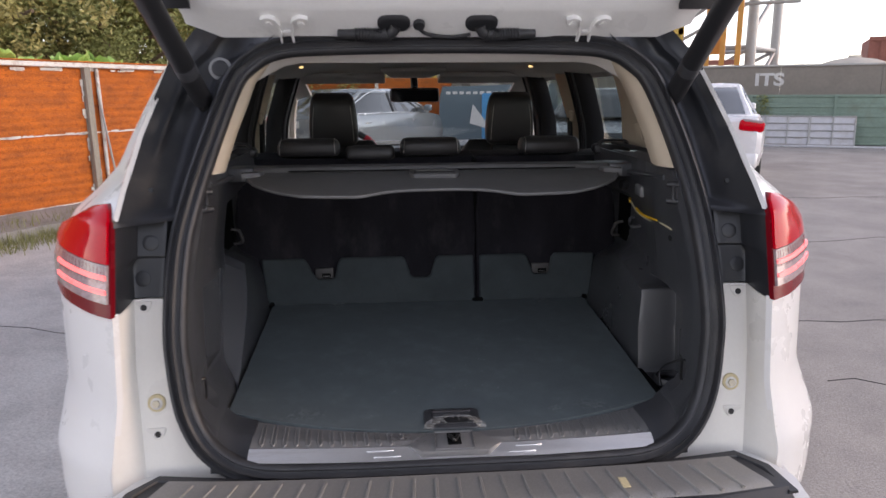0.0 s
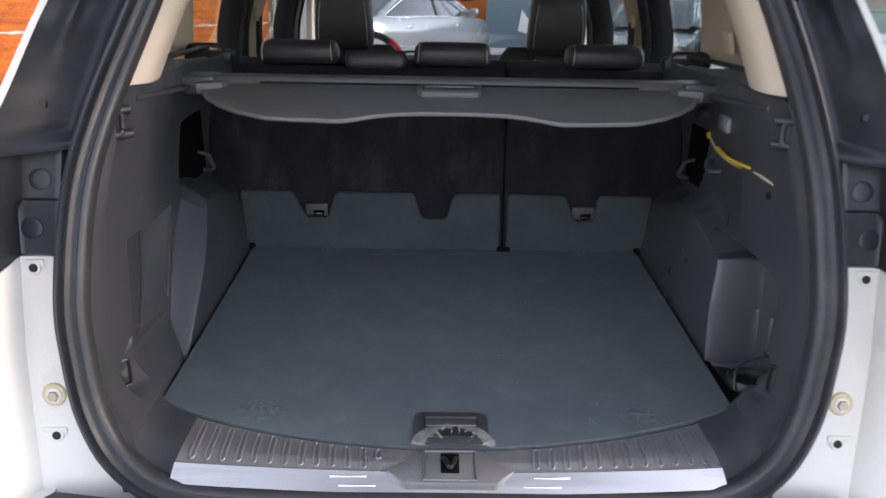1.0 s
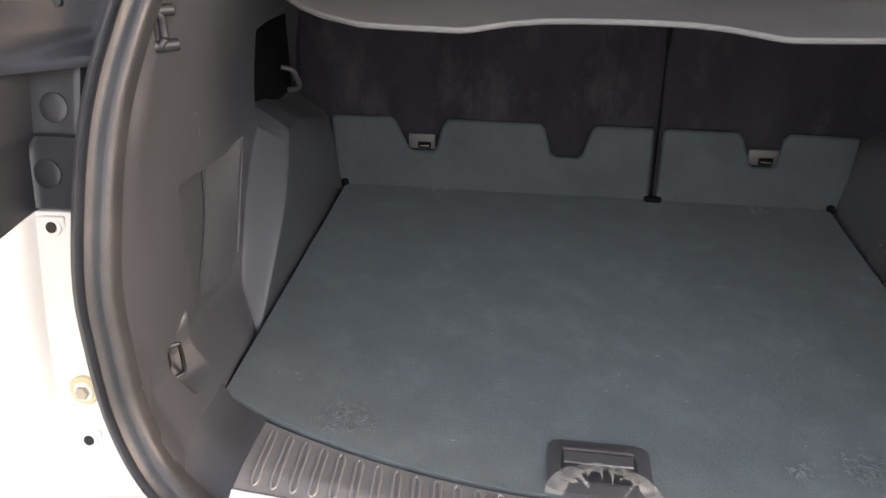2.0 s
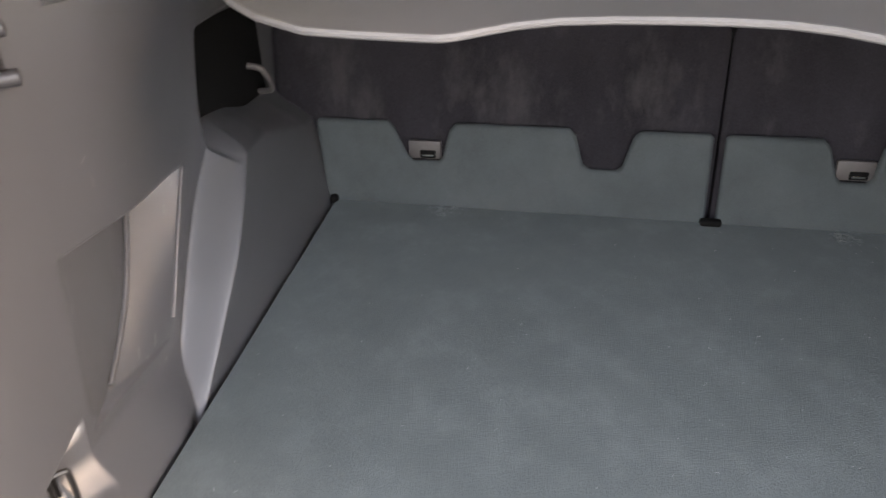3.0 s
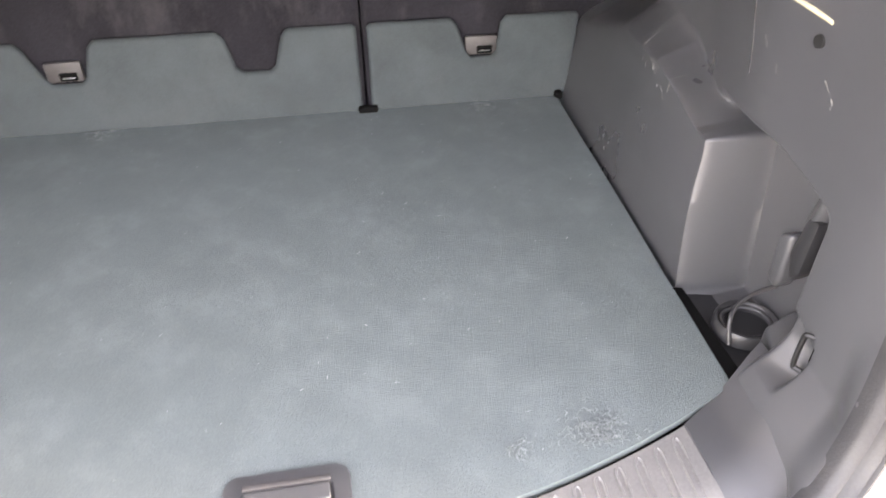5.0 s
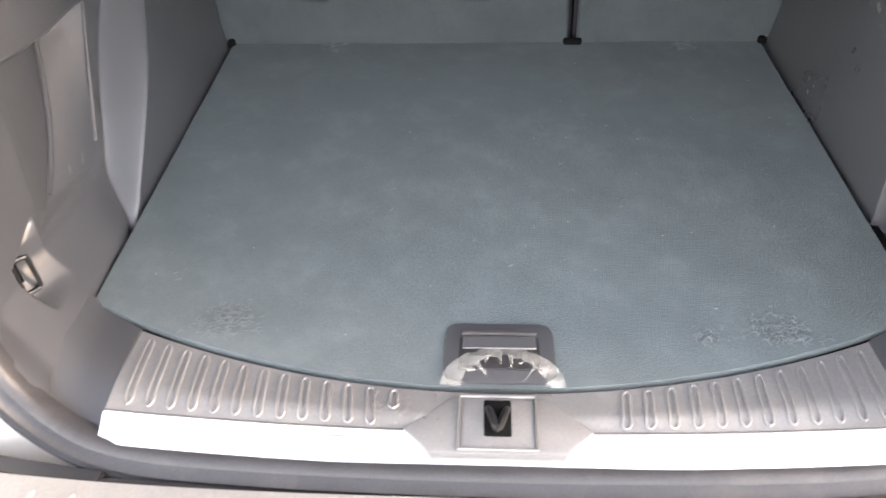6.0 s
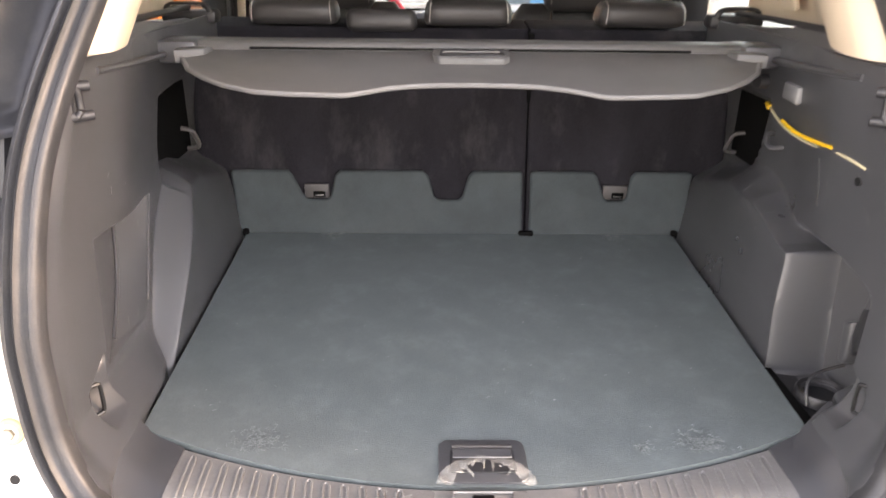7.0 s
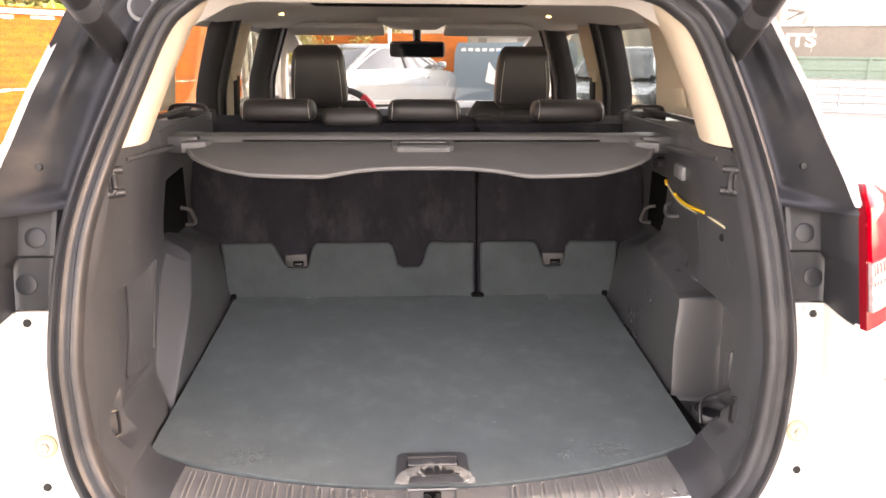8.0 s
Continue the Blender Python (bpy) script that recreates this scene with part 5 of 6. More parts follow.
    for d in (-0.070, 0.070):
        part("stitching", tube(spline([(cx + d * 1.22, 1.612, 1.205), (cx + d * 1.18, 1.600, 1.275), (cx + d * 1.06, 1.606, 1.350), (cx + d * 0.95, 1.630, 1.392)], 6), 0.0011, 5), M_STITCH, fh)
        part("headrest_post", tube([(cx + d, 1.70, 1.10), (cx + d, 1.68, 1.22)], 0.006, 8), M_CHROME, fs)
    part("seat_cushion", rbox((cx, 2.18, 0.62), (0.50, 0.52, 0.18), 0.05, 3), M_LEATHER, fs)

dash = part("dashboard", sheet(lambda u, v: (u, lerp(2.72, 3.22, v) - 0.05 * u * u, 0.80 + 0.28 * sm(0, 0.35, v) + 0.02 * math.sin(u * 4) * v), spans(-0.76, 0.76, 20), spans(0, 1, 12), (0, 0.05, -0.08)), M_PLASTIC_DARK, suv)
ang = [2 * math.pi * k / 36 for k in range(36)]
wheel_m = Matrix.Translation((-0.37, 2.50, 1.03)) @ Euler((radians(62), 0, 0)).to_matrix().to_4x4()
sw = part("steering_wheel", tube([wheel_m @ Vector((0.185 * math.cos(a), 0.185 * math.sin(a), 0)) for a in ang], 0.017, 10, True), M_LEATHER, suv, "black and red steering wheel")
bm = bmesh.new()
for a in (0, math.pi, -math.pi / 2):
    tube([wheel_m @ Vector((0.05 * math.cos(a), 0.05 * math.sin(a), -0.01)), wheel_m @ Vector((0.18 * math.cos(a), 0.18 * math.sin(a), 0))], 0.014, 8, bm=bm)
part("wheel_spokes", bm, M_PLASTIC_DARK, sw)
for a0 in (0.15, 2.2):
    part("wheel_grip", tube([wheel_m @ Vector((0.185 * math.cos(a), 0.185 * math.sin(a), 0)) for a in spans(a0, a0 + 0.75, 8)], 0.019, 10), M_RED, sw, "red leather grip")
rm = part("rear_view_mirror", rbox((0.015, 2.45, 1.388), (0.262, 0.035, 0.075), 0.018, 3, Euler((radians(9), 0, radians(-4))).to_matrix()), M_PLASTIC_DARK, suv)
part("mirror_face", rbox((0.0138, 2.4325, 1.385), (0.246, 0.003, 0.062), 0.0012, 1, Euler((radians(9), 0, radians(-4))).to_matrix()), M_MIRROR, rm)
part("mirror_stem", tube([(0.015, 2.46, 1.42), (0.015, 2.54, 1.500)], 0.02, 8), M_PLASTIC_DARK, rm)


# ---- other parked cars ----
def parked_car(name, label, paint, at, heading, L=4.7, W=1.8, H=1.47, tail=0.95, fast=0.0, lamp_w=0.34):
    """A parked car: rear at its origin, nose along +y before turning by heading."""
    root = new(name)
    root.empty_display_size = 0.2
    tagged(root, label, "car", "parked cars")
    h = W / 2

    def ring(y, wt, zb, zt):
        pts = []
        for x, z in ((0.80, 0), (0.95, 0.10), (1.0, 0.35), (1.0, 0.62), (0.965, 0.88), (0.90, 1.0)):
            pts.append((x * h * wt, y, zb + (zt - zb) * z))
        return pts + [(-x, yy, z) for x, yy, z in reversed(pts)]

    st = [(0.0, 0.82, 0.42, tail - 0.06), (0.06, 0.90, 0.30, tail), (0.35, 0.97, 0.24, tail + 0.03), (1.0, 1.0, 0.22, tail + 0.02), (L * 0.5, 1.0, 0.22, tail), (L * 0.72, 1.0, 0.22, tail - 0.04), (L * 0.9, 0.95, 0.24, tail - 0.17), (L * 0.975, 0.86, 0.28, tail - 0.24), (L, 0.76, 0.40, tail - 0.34)]
    rings = []
    for i in range(len(st) - 1):
        for t in (0, 0.34, 0.67):
            rings.append(ring(*[lerp(a, b, t) for a, b in zip(st[i], st[i + 1])]))
    rings.append(ring(*st[-1]))
    body = part("body", loft(rings), paint, root, sharp=30)
    # cabin: glass all round with a painted roof and pillars
    yr0, yr1, yf1, yf0 = 0.75 - 0.35 * fast, 1.55 - 0.25 * fast, L * 0.56, L * 0.75

    def cab(z):
        t = (z - tail) / (H - tail)
        return lerp(yr0, yr1, t), lerp(yf0, yf1, t), h * lerp(0.90, 0.70, t)

    def loop(z, inset=0.0):
        a, b, w = cab(z)
        w -= inset
        out = []
        for sx in (1, -1):
            seq = [(a + 0.04, 0.82), (a + 0.22, 0.97), ((a + b) / 2, 1.0), (b - 0.3, 0.96), (b - 0.02, 0.80)]
            for y, k in (seq if sx > 0 else reversed(seq)):
                out.append((sx * w * k, y, z))
        return out

    zs = spans(tail - 0.02, H - 0.07, 5)
    part("cabin_glass", loft([loop(z, 0.012) for z in zs]), M_CARGLASS, root, "dark glass")
    part("roof", loft([loop(H - 0.085), loop(H - 0.04), [(x * 0.93, lerp(y, (yr1 + yf1) / 2, 0.05), z) for x, y, z in loop(H - 0.012)], [(x * 0.6, lerp(y, (yr1 + yf1) / 2, 0.2), z) for x, y, z in loop(H)]]), paint, root)
    for sx in (-1, 1):
        for ya, yb, k in ((yr0 + 0.05, yr1 + 0.06, 0.85), (yf0 - 0.05, yf1 - 0.04, 0.82)):
            part("pillar", tube([(sx * h * 0.90 * k, ya, tail - 0.02), (sx * h * 0.72 * k, yb, H - 0.06)], 0.055, 8), paint, root)
        mid = (yr1 + yf1) / 2 + 0.1
        part("pillar", tube([(sx * h * 0.895, mid, tail - 0.01), (sx * h * 0.705, mid - 0.02, H - 0.07)], 0.03, 6), M_PLASTIC_DARK, root)
        part("window_trim", tube(spline([(sx * h * 0.90, yr0 + 0.28, tail + 0.015), (sx * h * 0.915, (yr0 + yf0) / 2, tail + 0.01), (sx * h * 0.88, yf0 - 0.32, tail + 0.01), (sx * h * 0.72, yf1 - 0.24, H - 0.075), (sx * h * 0.715, (yr1 + yf1) / 2, H - 0.06), (sx * h * 0.71, yr1 + 0.22, H - 0.075), (sx * h * 0.85, yr0 + 0.25, tail + 0.08)], 5, True), 0.012, 6, True), M_CHROME, root)
        part("tail_lamp", rbox((sx * (h * 0.90 - lamp_w / 2 + 0.02), 0.022, tail - 0.12), (lamp_w, 0.10, 0.15), 0.04, 3, Euler((0, sx * 0.12, sx * 0.25)).to_matrix()), M_RED_LENS, root, "red tail lamp")
        part("reversing_lens", rbox((sx * (h * 0.90 - lamp_w / 2 + 0.03), 0.018, tail - 0.052), (lamp_w * 0.8, 0.09, 0.045), 0.018, 3, Euler((0, sx * 0.12, sx * 0.25)).to_matrix()), M_CLEAR_LENS, root, "clear reversing lens")
        part("door_mirror", rbox((sx * (h * 0.9 + 0.10), yf0 - 0.42, tail + 0.08), (0.19, 0.09, 0.13), 0.04, 3), paint, root)
        for i in (0, 1):
            yh = lerp(yr0 + 0.75, yf0 - 0.95, i)
            part("door_handle", rbox((sx * h * 0.985, yh, tail - 0.16), (0.03, 0.17, 0.025), 0.008), M_CHROME, root)
        for yw in (0.92, L - 0.88):
            c = Vector((sx * (h - 0.20), yw, 0.325))
            prof = [(0.0, 0.22), (0.0, 0.305), (0.02, 0.325), (0.17, 0.325), (0.19, 0.305), (0.19, 0.22)]
            rr = [[c + Vector((sx * x, r * math.cos(a), r * math.sin(a))) for x, r in prof] for a in (2 * math.pi * k / 28 for k in range(28))]
            wh = part("wheel", loft(rr, loop=True), M_TYRE, root)
            bm = disc(c + Vector((sx * 0.12, 0, 0)), 0.22, 0.04, (sx, 0, 0), 24)
            for k in range(5):
                a = 2 * math.pi * k / 5
                rbox(c + Vector((sx * 0.165, 0.11 * math.cos(a), 0.11 * math.sin(a))), (0.02, 0.2, 0.05), 0.008, 1, Euler((a, 0, 0)).to_matrix(), bm)
            part("rim", bm, M_ALLOY, wh)
    part("number_plate", rbox((0, -0.012, tail - 0.16), (0.42, 0.012, 0.13), 0.004), M_LETTER, root)
    part("rear_bumper", rbox((0, 0.06, 0.42), (W * 0.86, 0.16, 0.24), 0.06, 3), paint, root)
    part("boot_badge", rbox((h * 0.42, 0.052, tail - 0.045), (0.20, 0.008, 0.022), 0.002, 1, Euler((0.3, 0, 0)).to_matrix()), M_CHROME, root)
    root.matrix_basis = Matrix.Translation(at) @ Euler((0, 0, radians(heading))).to_matrix().to_4x4()
    return root


parked_car("sedan", "white sedan parked on the asphalt yard", M_SEDAN, (4.27, 8.4, 0), -22, tail=1.02, H=1.50)
parked_car("hatchback", "silver-grey fastback car parked beyond the windscreen", M_SILVER, (-1.94, 11.9, 0), -35, L=4.9, W=1.88, H=1.46, tail=0.98, fast=1.0)
parked_car("dark_car", "dark car parked beside the green fence", M_DARKCAR, (4.84, 14.22, 0), 156, L=4.4, W=1.72, H=1.44)

# ---- rusty fence ----
FA, FB = Vector((-6.2, 2.4, 0)), Vector((-2.15, 10.35, 0))
fdir = (FB - FA).normalized()
fnor = Vector((fdir.y, -fdir.x, 0))
fence = thing("rusty_fence", "rusty orange sheet metal fence with flaking white paint", "fence", FA)


def on_fence(d, out, z):
    return FA + fdir * d + fnor * out + Vector((0, 0, z))


POSTS = [0.0, 2.85, 5.57, 8.30]
turn_f = Matrix.Rotation(math.atan2(fdir.y, fdir.x), 3, "Z")
rng = random.Random(8)
for d0, d1 in zip(POSTS, POSTS[1:]):
    for z0, z1 in ((0.14, 0.945), (0.955, 1.70)):
        def face(u, v, d0=d0, d1=d1, z0=z0, z1=z1):
            d, z = lerp(d0 + 0.04, d1 - 0.04, u), lerp(z0, z1, v)
            return on_fence(d, 0.012 * noise.noise((d * 1.5, z * 3, 5)) + 0.003 * math.sin(z * 78 + 1.5 * noise.noise((d, z * 2, 9))), z)

        part("panel", sheet(face, spans(0, 1, 24), spans(0, 1, 70), (-fnor.x * 0.006, -fnor.y * 0.006, 0)), M_RUST, fence)
    bm = bmesh.new()
    for k in range(34):
        d = rng.uniform(d0 + 0.05, d1 - 0.05)
        rbox(on_fence(d, 0.012, 0.95 + rng.uniform(-0.01, 0.01)), (rng.uniform(0.03, 0.12), 0.006, rng.uniform(0.008, 0.025)), 0.002, 1, turn_f, bm)
    for k in range(26):
        z = rng.uniform(0.15, 1.66)
        e = rng.choice((d0 + 0.05, d1 - 0.06))
        rbox(on_fence(e + rng.uniform(-0.012, 0.012), 0.014, z), (rng.uniform(0.012, 0.05), 0.006, rng.uniform(0.03, 0.13)), 0.002, 1, turn_f, bm)
    for k in range(16):
        d = rng.uniform(d0 + 0.05, d1 - 0.05)
        rbox(on_fence(d, 0.014, 1.685 + rng.uniform(-0.02, 0.01)), (rng.uniform(0.05, 0.22), 0.006, rng.uniform(0.012, 0.04)), 0.002, 1, turn_f, bm)
    for z, h2 in ((0.950, 0.014), (0.150, 0.016)):
        for k in range(26):
            da, db = lerp(d0 + 0.05, d1 - 0.05, k / 26), lerp(d0 + 0.05, d1 - 0.05, (k + 1) / 26)
            rbox(on_fence((da + db) / 2, 0.011, z + 0.006 * noise.noise((da * 5, z, 3))), (db - da + 0.004, 0.006, h2 * rng.uniform(0.6, 1.3)), 0.002, 1, turn_f, bm)
    tagged(part("flaking_paint", bm, M_FLAKE, fence), kind="stuff")
for d in POSTS:
    part("post", rbox(on_fence(d, 0.03, 0.88), (0.085, 0.07, 1.66), 0.006, 1, turn_f), M_POSTWOOD, fence)
    part("pipe", tube([on_fence(d + 0.16, 0.03, 0.14), on_fence(d + 0.165, 0.03, 0.9), on_fence(d + 0.155, 0.03, 1.68)], 0.022, 8), M_FLAKE, fence)
    part("prop", tube([on_fence(d + 0.26, 0.10, 0.14), on_fence(d + 0.11, 0.06, 1.45)], 0.012, 6), M_GALV, fence)
part("top_rail", rbox(on_fence(4.46, 0.02, 1.725), (8.95, 0.09, 0.055), 0.008, 1, turn_f), M_FLAKE, fence)
part("rail_cap", rbox(on_fence(4.46, 0.01, 1.7625), (8.95, 0.13, 0.016), 0.004, 1, turn_f), M_RUST, fence)


def base(u, v):
    d = lerp(-0.6, 9.6, u)
    pr = [(-0.15, 0.16), (0.06, 0.15), (0.20, 0.13), (0.62, 0.09), (0.72, -0.05)]
    i = min(3, int(v * 4))
    t = v * 4 - i
    o, z = lerp(pr[i][0], pr[i + 1][0], t), lerp(pr[i][1], pr[i + 1][1], t)
    return on_fence(d, o + 0.03 * noise.noise((d * 2, o * 5, 1)), z + 0.015 * noise.noise((d * 3, o * 4, 7)))


tagged(part("fence_footing", sheet(base, spans(0, 1, 80), spans(0, 1, 16), (0, 0, -0.2)), M_CONCRETE), "weathered sloping concrete footing under the rusty fence", "kerb", kind="structure")
rng = random.Random(21)
bm = bmesh.new()
for k in range(9000):
    d = rng.uniform(0, 9.2)
    o = rng.choice((rng.gauss(0.92, 0.14), rng.gauss(0.80, 0.07), rng.gauss(0.92, 0.14), rng.uniform(0.3, 1.2)))
    p = on_fence(d, o, 0.10 if o < 0.62 else 0.0)
    hgt, a = rng.uniform(0.03, 0.15), rng.uniform(0, 6.28)
    q = p + Vector((math.cos(a), math.sin(a), 0)) * hgt * 0.45 + Vector((0, 0, hgt))
    w = Vector((-math.sin(a), math.cos(a), 0)) * 0.004
    v = [bm.verts.new(c) for c in (p - w, p + w, q)]
    bm.faces.new(v)
tagged(part("weeds", bm, M_WEED), "dry green weeds along the concrete footing", "weeds", kind="stuff")

# planting bank behind the fence
tagged(part("planting_bank", sheet(lambda u, v: on_fence(lerp(-0.5, 9.2, u), lerp(-0.16, -1.3, v), 1.60 + 0.03 * noise.noise((u * 20, v * 4, 0))), spans(0, 1, 20), spans(0, 1, 4), (0, 0, -1.62)), M_SOIL), "raised soil bed behind the rusty fence", "planting bed", kind="structure")


def leafy_plant(p, size, seed, label="large light green leaf vegetable above the fence"):
    root = thing("leaf_vegetable", label, "plant", p, "leaf vegetables")
    rg = random.Random(seed)
    for k in range(13):
        a = k * 2.4 + rg.uniform(-0.3, 0.3)
        tilt = rg.uniform(0.25, 1.15)
        ln, wd = size * rg.uniform(0.62, 0.90), size * rg.uniform(1.2, 1.6)

        def leaf(u, v, a=a, tilt=tilt, ln=ln, wd=wd, k=k):
            r = u * ln
            cup = 0.25 * size * (2 * v - 1) ** 2
            w = wd * math.sin(math.pi * (0.10 + 0.80 * u)) ** 0.6 * (v - 0.5)
            c = Vector((math.cos(a), math.sin(a), 0))
            t = Vector((-math.sin(a), math.cos(a), 0))
            droop = tilt * (0.5 + 0.9 * u)
            return Vector(p) + c * r * math.sin(droop) + Vector((0, 0, r * math.cos(droop) + cup * 0.6)) + t * w + Vector((0, 0, 0.012 * math.sin(u * 14 + v * 17)))
        part("leaf", sheet(leaf, spans(0, 1, 7), spans(0, 1, 6), (0, 0, 0.003)), M_CABBAGE, root, sharp=80)
    return root


for k, (d, o, sz) in enumerate([(3.85, -0.40, 0.30), (4.25, -0.35, 0.36), (4.65, -0.35, 0.40), (5.05, -0.40, 0.34), (5.75, -0.35, 0.34), (6.1, -0.35, 0.36), (2.6, -0.6, 0.22), (3.2, -0.6, 0.22)]):
    leafy_plant(on_fence(d, o, 1.60), sz, 30 + k)


# ---- trees ----
def tree(at, height, spread, seed, leafmat, clumps=150, per=34):
    rg = random.Random(seed)
    root = thing("tree", "leafy evergreen tree with olive green crown" if leafmat is M_LEAF2 else "dense dark green leafy tree", "tree", at, "trees behind the fence")
    base_p = Vector(at)
    top = base_p + Vector((rg.uniform(-0.4, 0.4), rg.uniform(-0.4, 0.4), height * 0.8))
    line = [base_p, base_p.lerp(top, 0.35) + Vector((rg.uniform(-0.2, 0.2), rg.uniform(-0.2, 0.2), 0)), base_p.lerp(top, 0.7) + Vector((rg.uniform(-0.3, 0.3), 0, 0)), top]
    P = spline(line, 5)
    rings = []
    for i, p in enumerate(P):
        r = lerp(0.16, 0.03, i / (len(P) - 1)) * height / 6
        rings.append([p + Vector((r * math.cos(a), r * math.sin(a), 0)) for a in (2 * math.pi * k / 10 for k in range(10))])
    part("trunk", loft(rings), M_BARK, root)
    tips = []
    for k in range(11):
        t = rg.uniform(0.22, 0.9)
        p0 = P[int(t * (len(P) - 1))]
        a = k * 2.4
        ln = spread * rg.uniform(0.5, 1.0) * (1.1 - 0.5 * t)
        p1 = p0 + Vector((math.cos(a) * ln * 0.5, math.sin(a) * ln * 0.5, ln * 0.25))
        p2 = p0 + Vector((math.cos(a) * ln, math.sin(a) * ln, ln * rg.uniform(0.2, 0.6)))
        part("limb", tube(spline([p0, p1, p2], 4), 0.035 * height / 6, 6), M_BARK, root)
        tips += [p1, p2]
    verts, faces = [], []
    for k in range(clumps):
        c = rg.choice(tips) + Vector((rg.gauss(0, spread * 0.28), rg.gauss(0, spread * 0.28), rg.gauss(0, height * 0.10)))
        cr = rg.uniform(0.18, 0.42) * spread / 2.4
        for j in range(per):
            d = Vector((rg.gauss(0, 1), rg.gauss(0, 1), rg.gauss(0, 0.7))).normalized() * cr * rg.uniform(0.4, 1.0)
            q = c + d
            u = Vector((rg.gauss(0, 1), rg.gauss(0, 1), rg.gauss(0, 0.6))).normalized()
            v = u.cross(Vector((rg.gauss(0, 1), rg.gauss(0, 1), rg.gauss(0, 1)))).normalized()
            ln, wd = rg.uniform(0.038, 0.075), rg.uniform(0.016, 0.030)
            n = len(verts)
            verts += [q - u * ln, q + v * wd, q + u * ln, q - v * wd]
            faces.append((n, n + 1, n + 2, n + 3))
    me = bpy.data.meshes.new("crown")
    me.from_pydata(verts, [], faces)
    bm = bmesh.new()
    bm.from_mesh(me)
    bpy.data.meshes.remove(me)
    tagged(part("crown", bm, leafmat, root), kind="stuff")
    return root


for k, (x, y, h, sp, mt) in enumerate([(-11.0, 11.0, 6.5, 2.9, M_LEAF2), (-8.2, 13.0, 6.0, 2.6, M_LEAF2), (-6.3, 14.5, 6.4, 2.5, M_LEAF), (-4.3, 15.5, 6.0, 2.4, M_LEAF2), (-9.6, 15.5, 7.5, 3.0, M_LEAF), (-13.5, 14.0, 7.5, 3.2, M_LEAF), (-12.8, 9.0, 6.5, 2.8, M_LEAF), (-6.8, 18.0, 7.5, 3.0, M_LEAF), (-10.5, 19, 8.0, 3.2, M_LEAF), (-2.4, 17.6, 5.2, 2.0, M_LEAF2), (-15.5, 18.5, 8.0, 3.4, M_LEAF2), (-7.9, 21.5, 8.0, 3.3, M_LEAF2), (-13.0, 22.0, 8.5, 3.4, M_LEAF), (-16.5, 12.5, 8.0, 3.2, M_LEAF2)]):
    tree((x, y, 0), h, sp, 60 + k, mt, 330 if h > 6.2 else 280, 75)

# ---- beyond the bonnet ----
cross = thing("cross_fence", "rusty orange fence across the far end of the yard", "fence", (1.5, 16.6, 0))
for k in range(2):
    x0 = -2.3 + 1.9 * k
    part("panel", sheet(lambda u, v, x0=x0: (lerp(x0, x0 + 1.84, u), 16.6 + 0.02 * noise.noise((u * 4 + x0, v * 3, 2)), lerp(0.05, 1.72, v)), spans(0, 1, 10), spans(0, 1, 12), (0, 0.01, 0)), M_RUST, cross)
    part("post", rbox((x0 - 0.03, 16.55, 1.0), (0.09, 0.09, 2.0), 0.01, 1), M_FLAKE, cross)
tagged(part("site_building", rbox((-1.0, 24.0, 1.7), (9.0, 3.0, 3.4), 0.03, 1), M_PALEWALL), "pale low building beyond the fence", "building")
truck = thing("covered_load", "blue-grey tarpaulin covered container load", "container", (2.45, 15.2, 0))
tm = Euler((0, 0, radians(-12))).to_matrix()


def tarp(u, v):
    """u round the load, v from the ground up."""
    w, d = 1.30, 0.9
    per = [(-w, -d), (w, -d), (w, d), (-w, d), (-w, -d)]
    i = min(3, int(u * 4))
    t = u * 4 - i
    x, y = lerp(per[i][0], per[i + 1][0], t), lerp(per[i][1], per[i + 1][1], t)
    k = 1 + 0.015 * noise.noise((x * 2, y * 2, v * 3)) - 0.05 * sm(0.85, 1, v)
    return Vector((2.45, 15.2, 0)) + tm @ Vector((x * k, y * k, 0.05 + 1.45 * v + 0.05 * sm(-w, w, x) * v))


part("tarpaulin", sheet(tarp, spans(0, 1, 48), spans(0, 1, 12), (0, 0, -0.012)), M_BLUE, truck)
part("lid", rbox((2.45, 15.2, 1.475), (2.46, 1.72, 0.06), 0.02, 2, tm), M_BLUE, truck)
part("blue_panel", rbox(Vector((2.45, 15.2, 0.85)) + tm @ Vector((0.1, -0.92, 0)), (0.9, 0.02, 1.0), 0.004, 1, tm), M_BLUE2, truck)
bm = prism([(-0.62, 0.70), (-0.12, 0.55), (-0.55, 1.12)], lambda p: Vector((2.45, 15.2, p[1])) + tm @ Vector((p[0], -0.955, 0)), lambda p: Vector((2.45, 15.2, p[1])) + tm @ Vector((p[0], -0.945, 0)))
part("white_sign", bm, M_LETTER, truck)
for k in range(9):
    part("letter_bar", rbox(Vector((2.45, 15.2, 1.36)) + tm @ Vector((-1.1 + 0.15 * k, -0.918, 0)), (0.10, 0.012, 0.06), 0.003, 1, tm), M_LETTER, truck)


def tank(at, r, h, label):
    c = Vector(at)
    prof = [(r, 0), (r, h * 0.32), (r * 1.012, h * 0.33), (r, h * 0.34), (r, h * 0.66), (r * 1.012, h * 0.67), (r, h * 0.68), (r, h), (r * 0.9, h + 0.12), (r * 0.3, h + 0.3)]
    rings = [[c + Vector((q * math.cos(a), q * math.sin(a), z)) for a in (2 * math.pi * k / 40 for k in range(40))] for q, z in prof]
    return tagged(part("storage_tank", loft(rings), M_TANK), label, "tank")


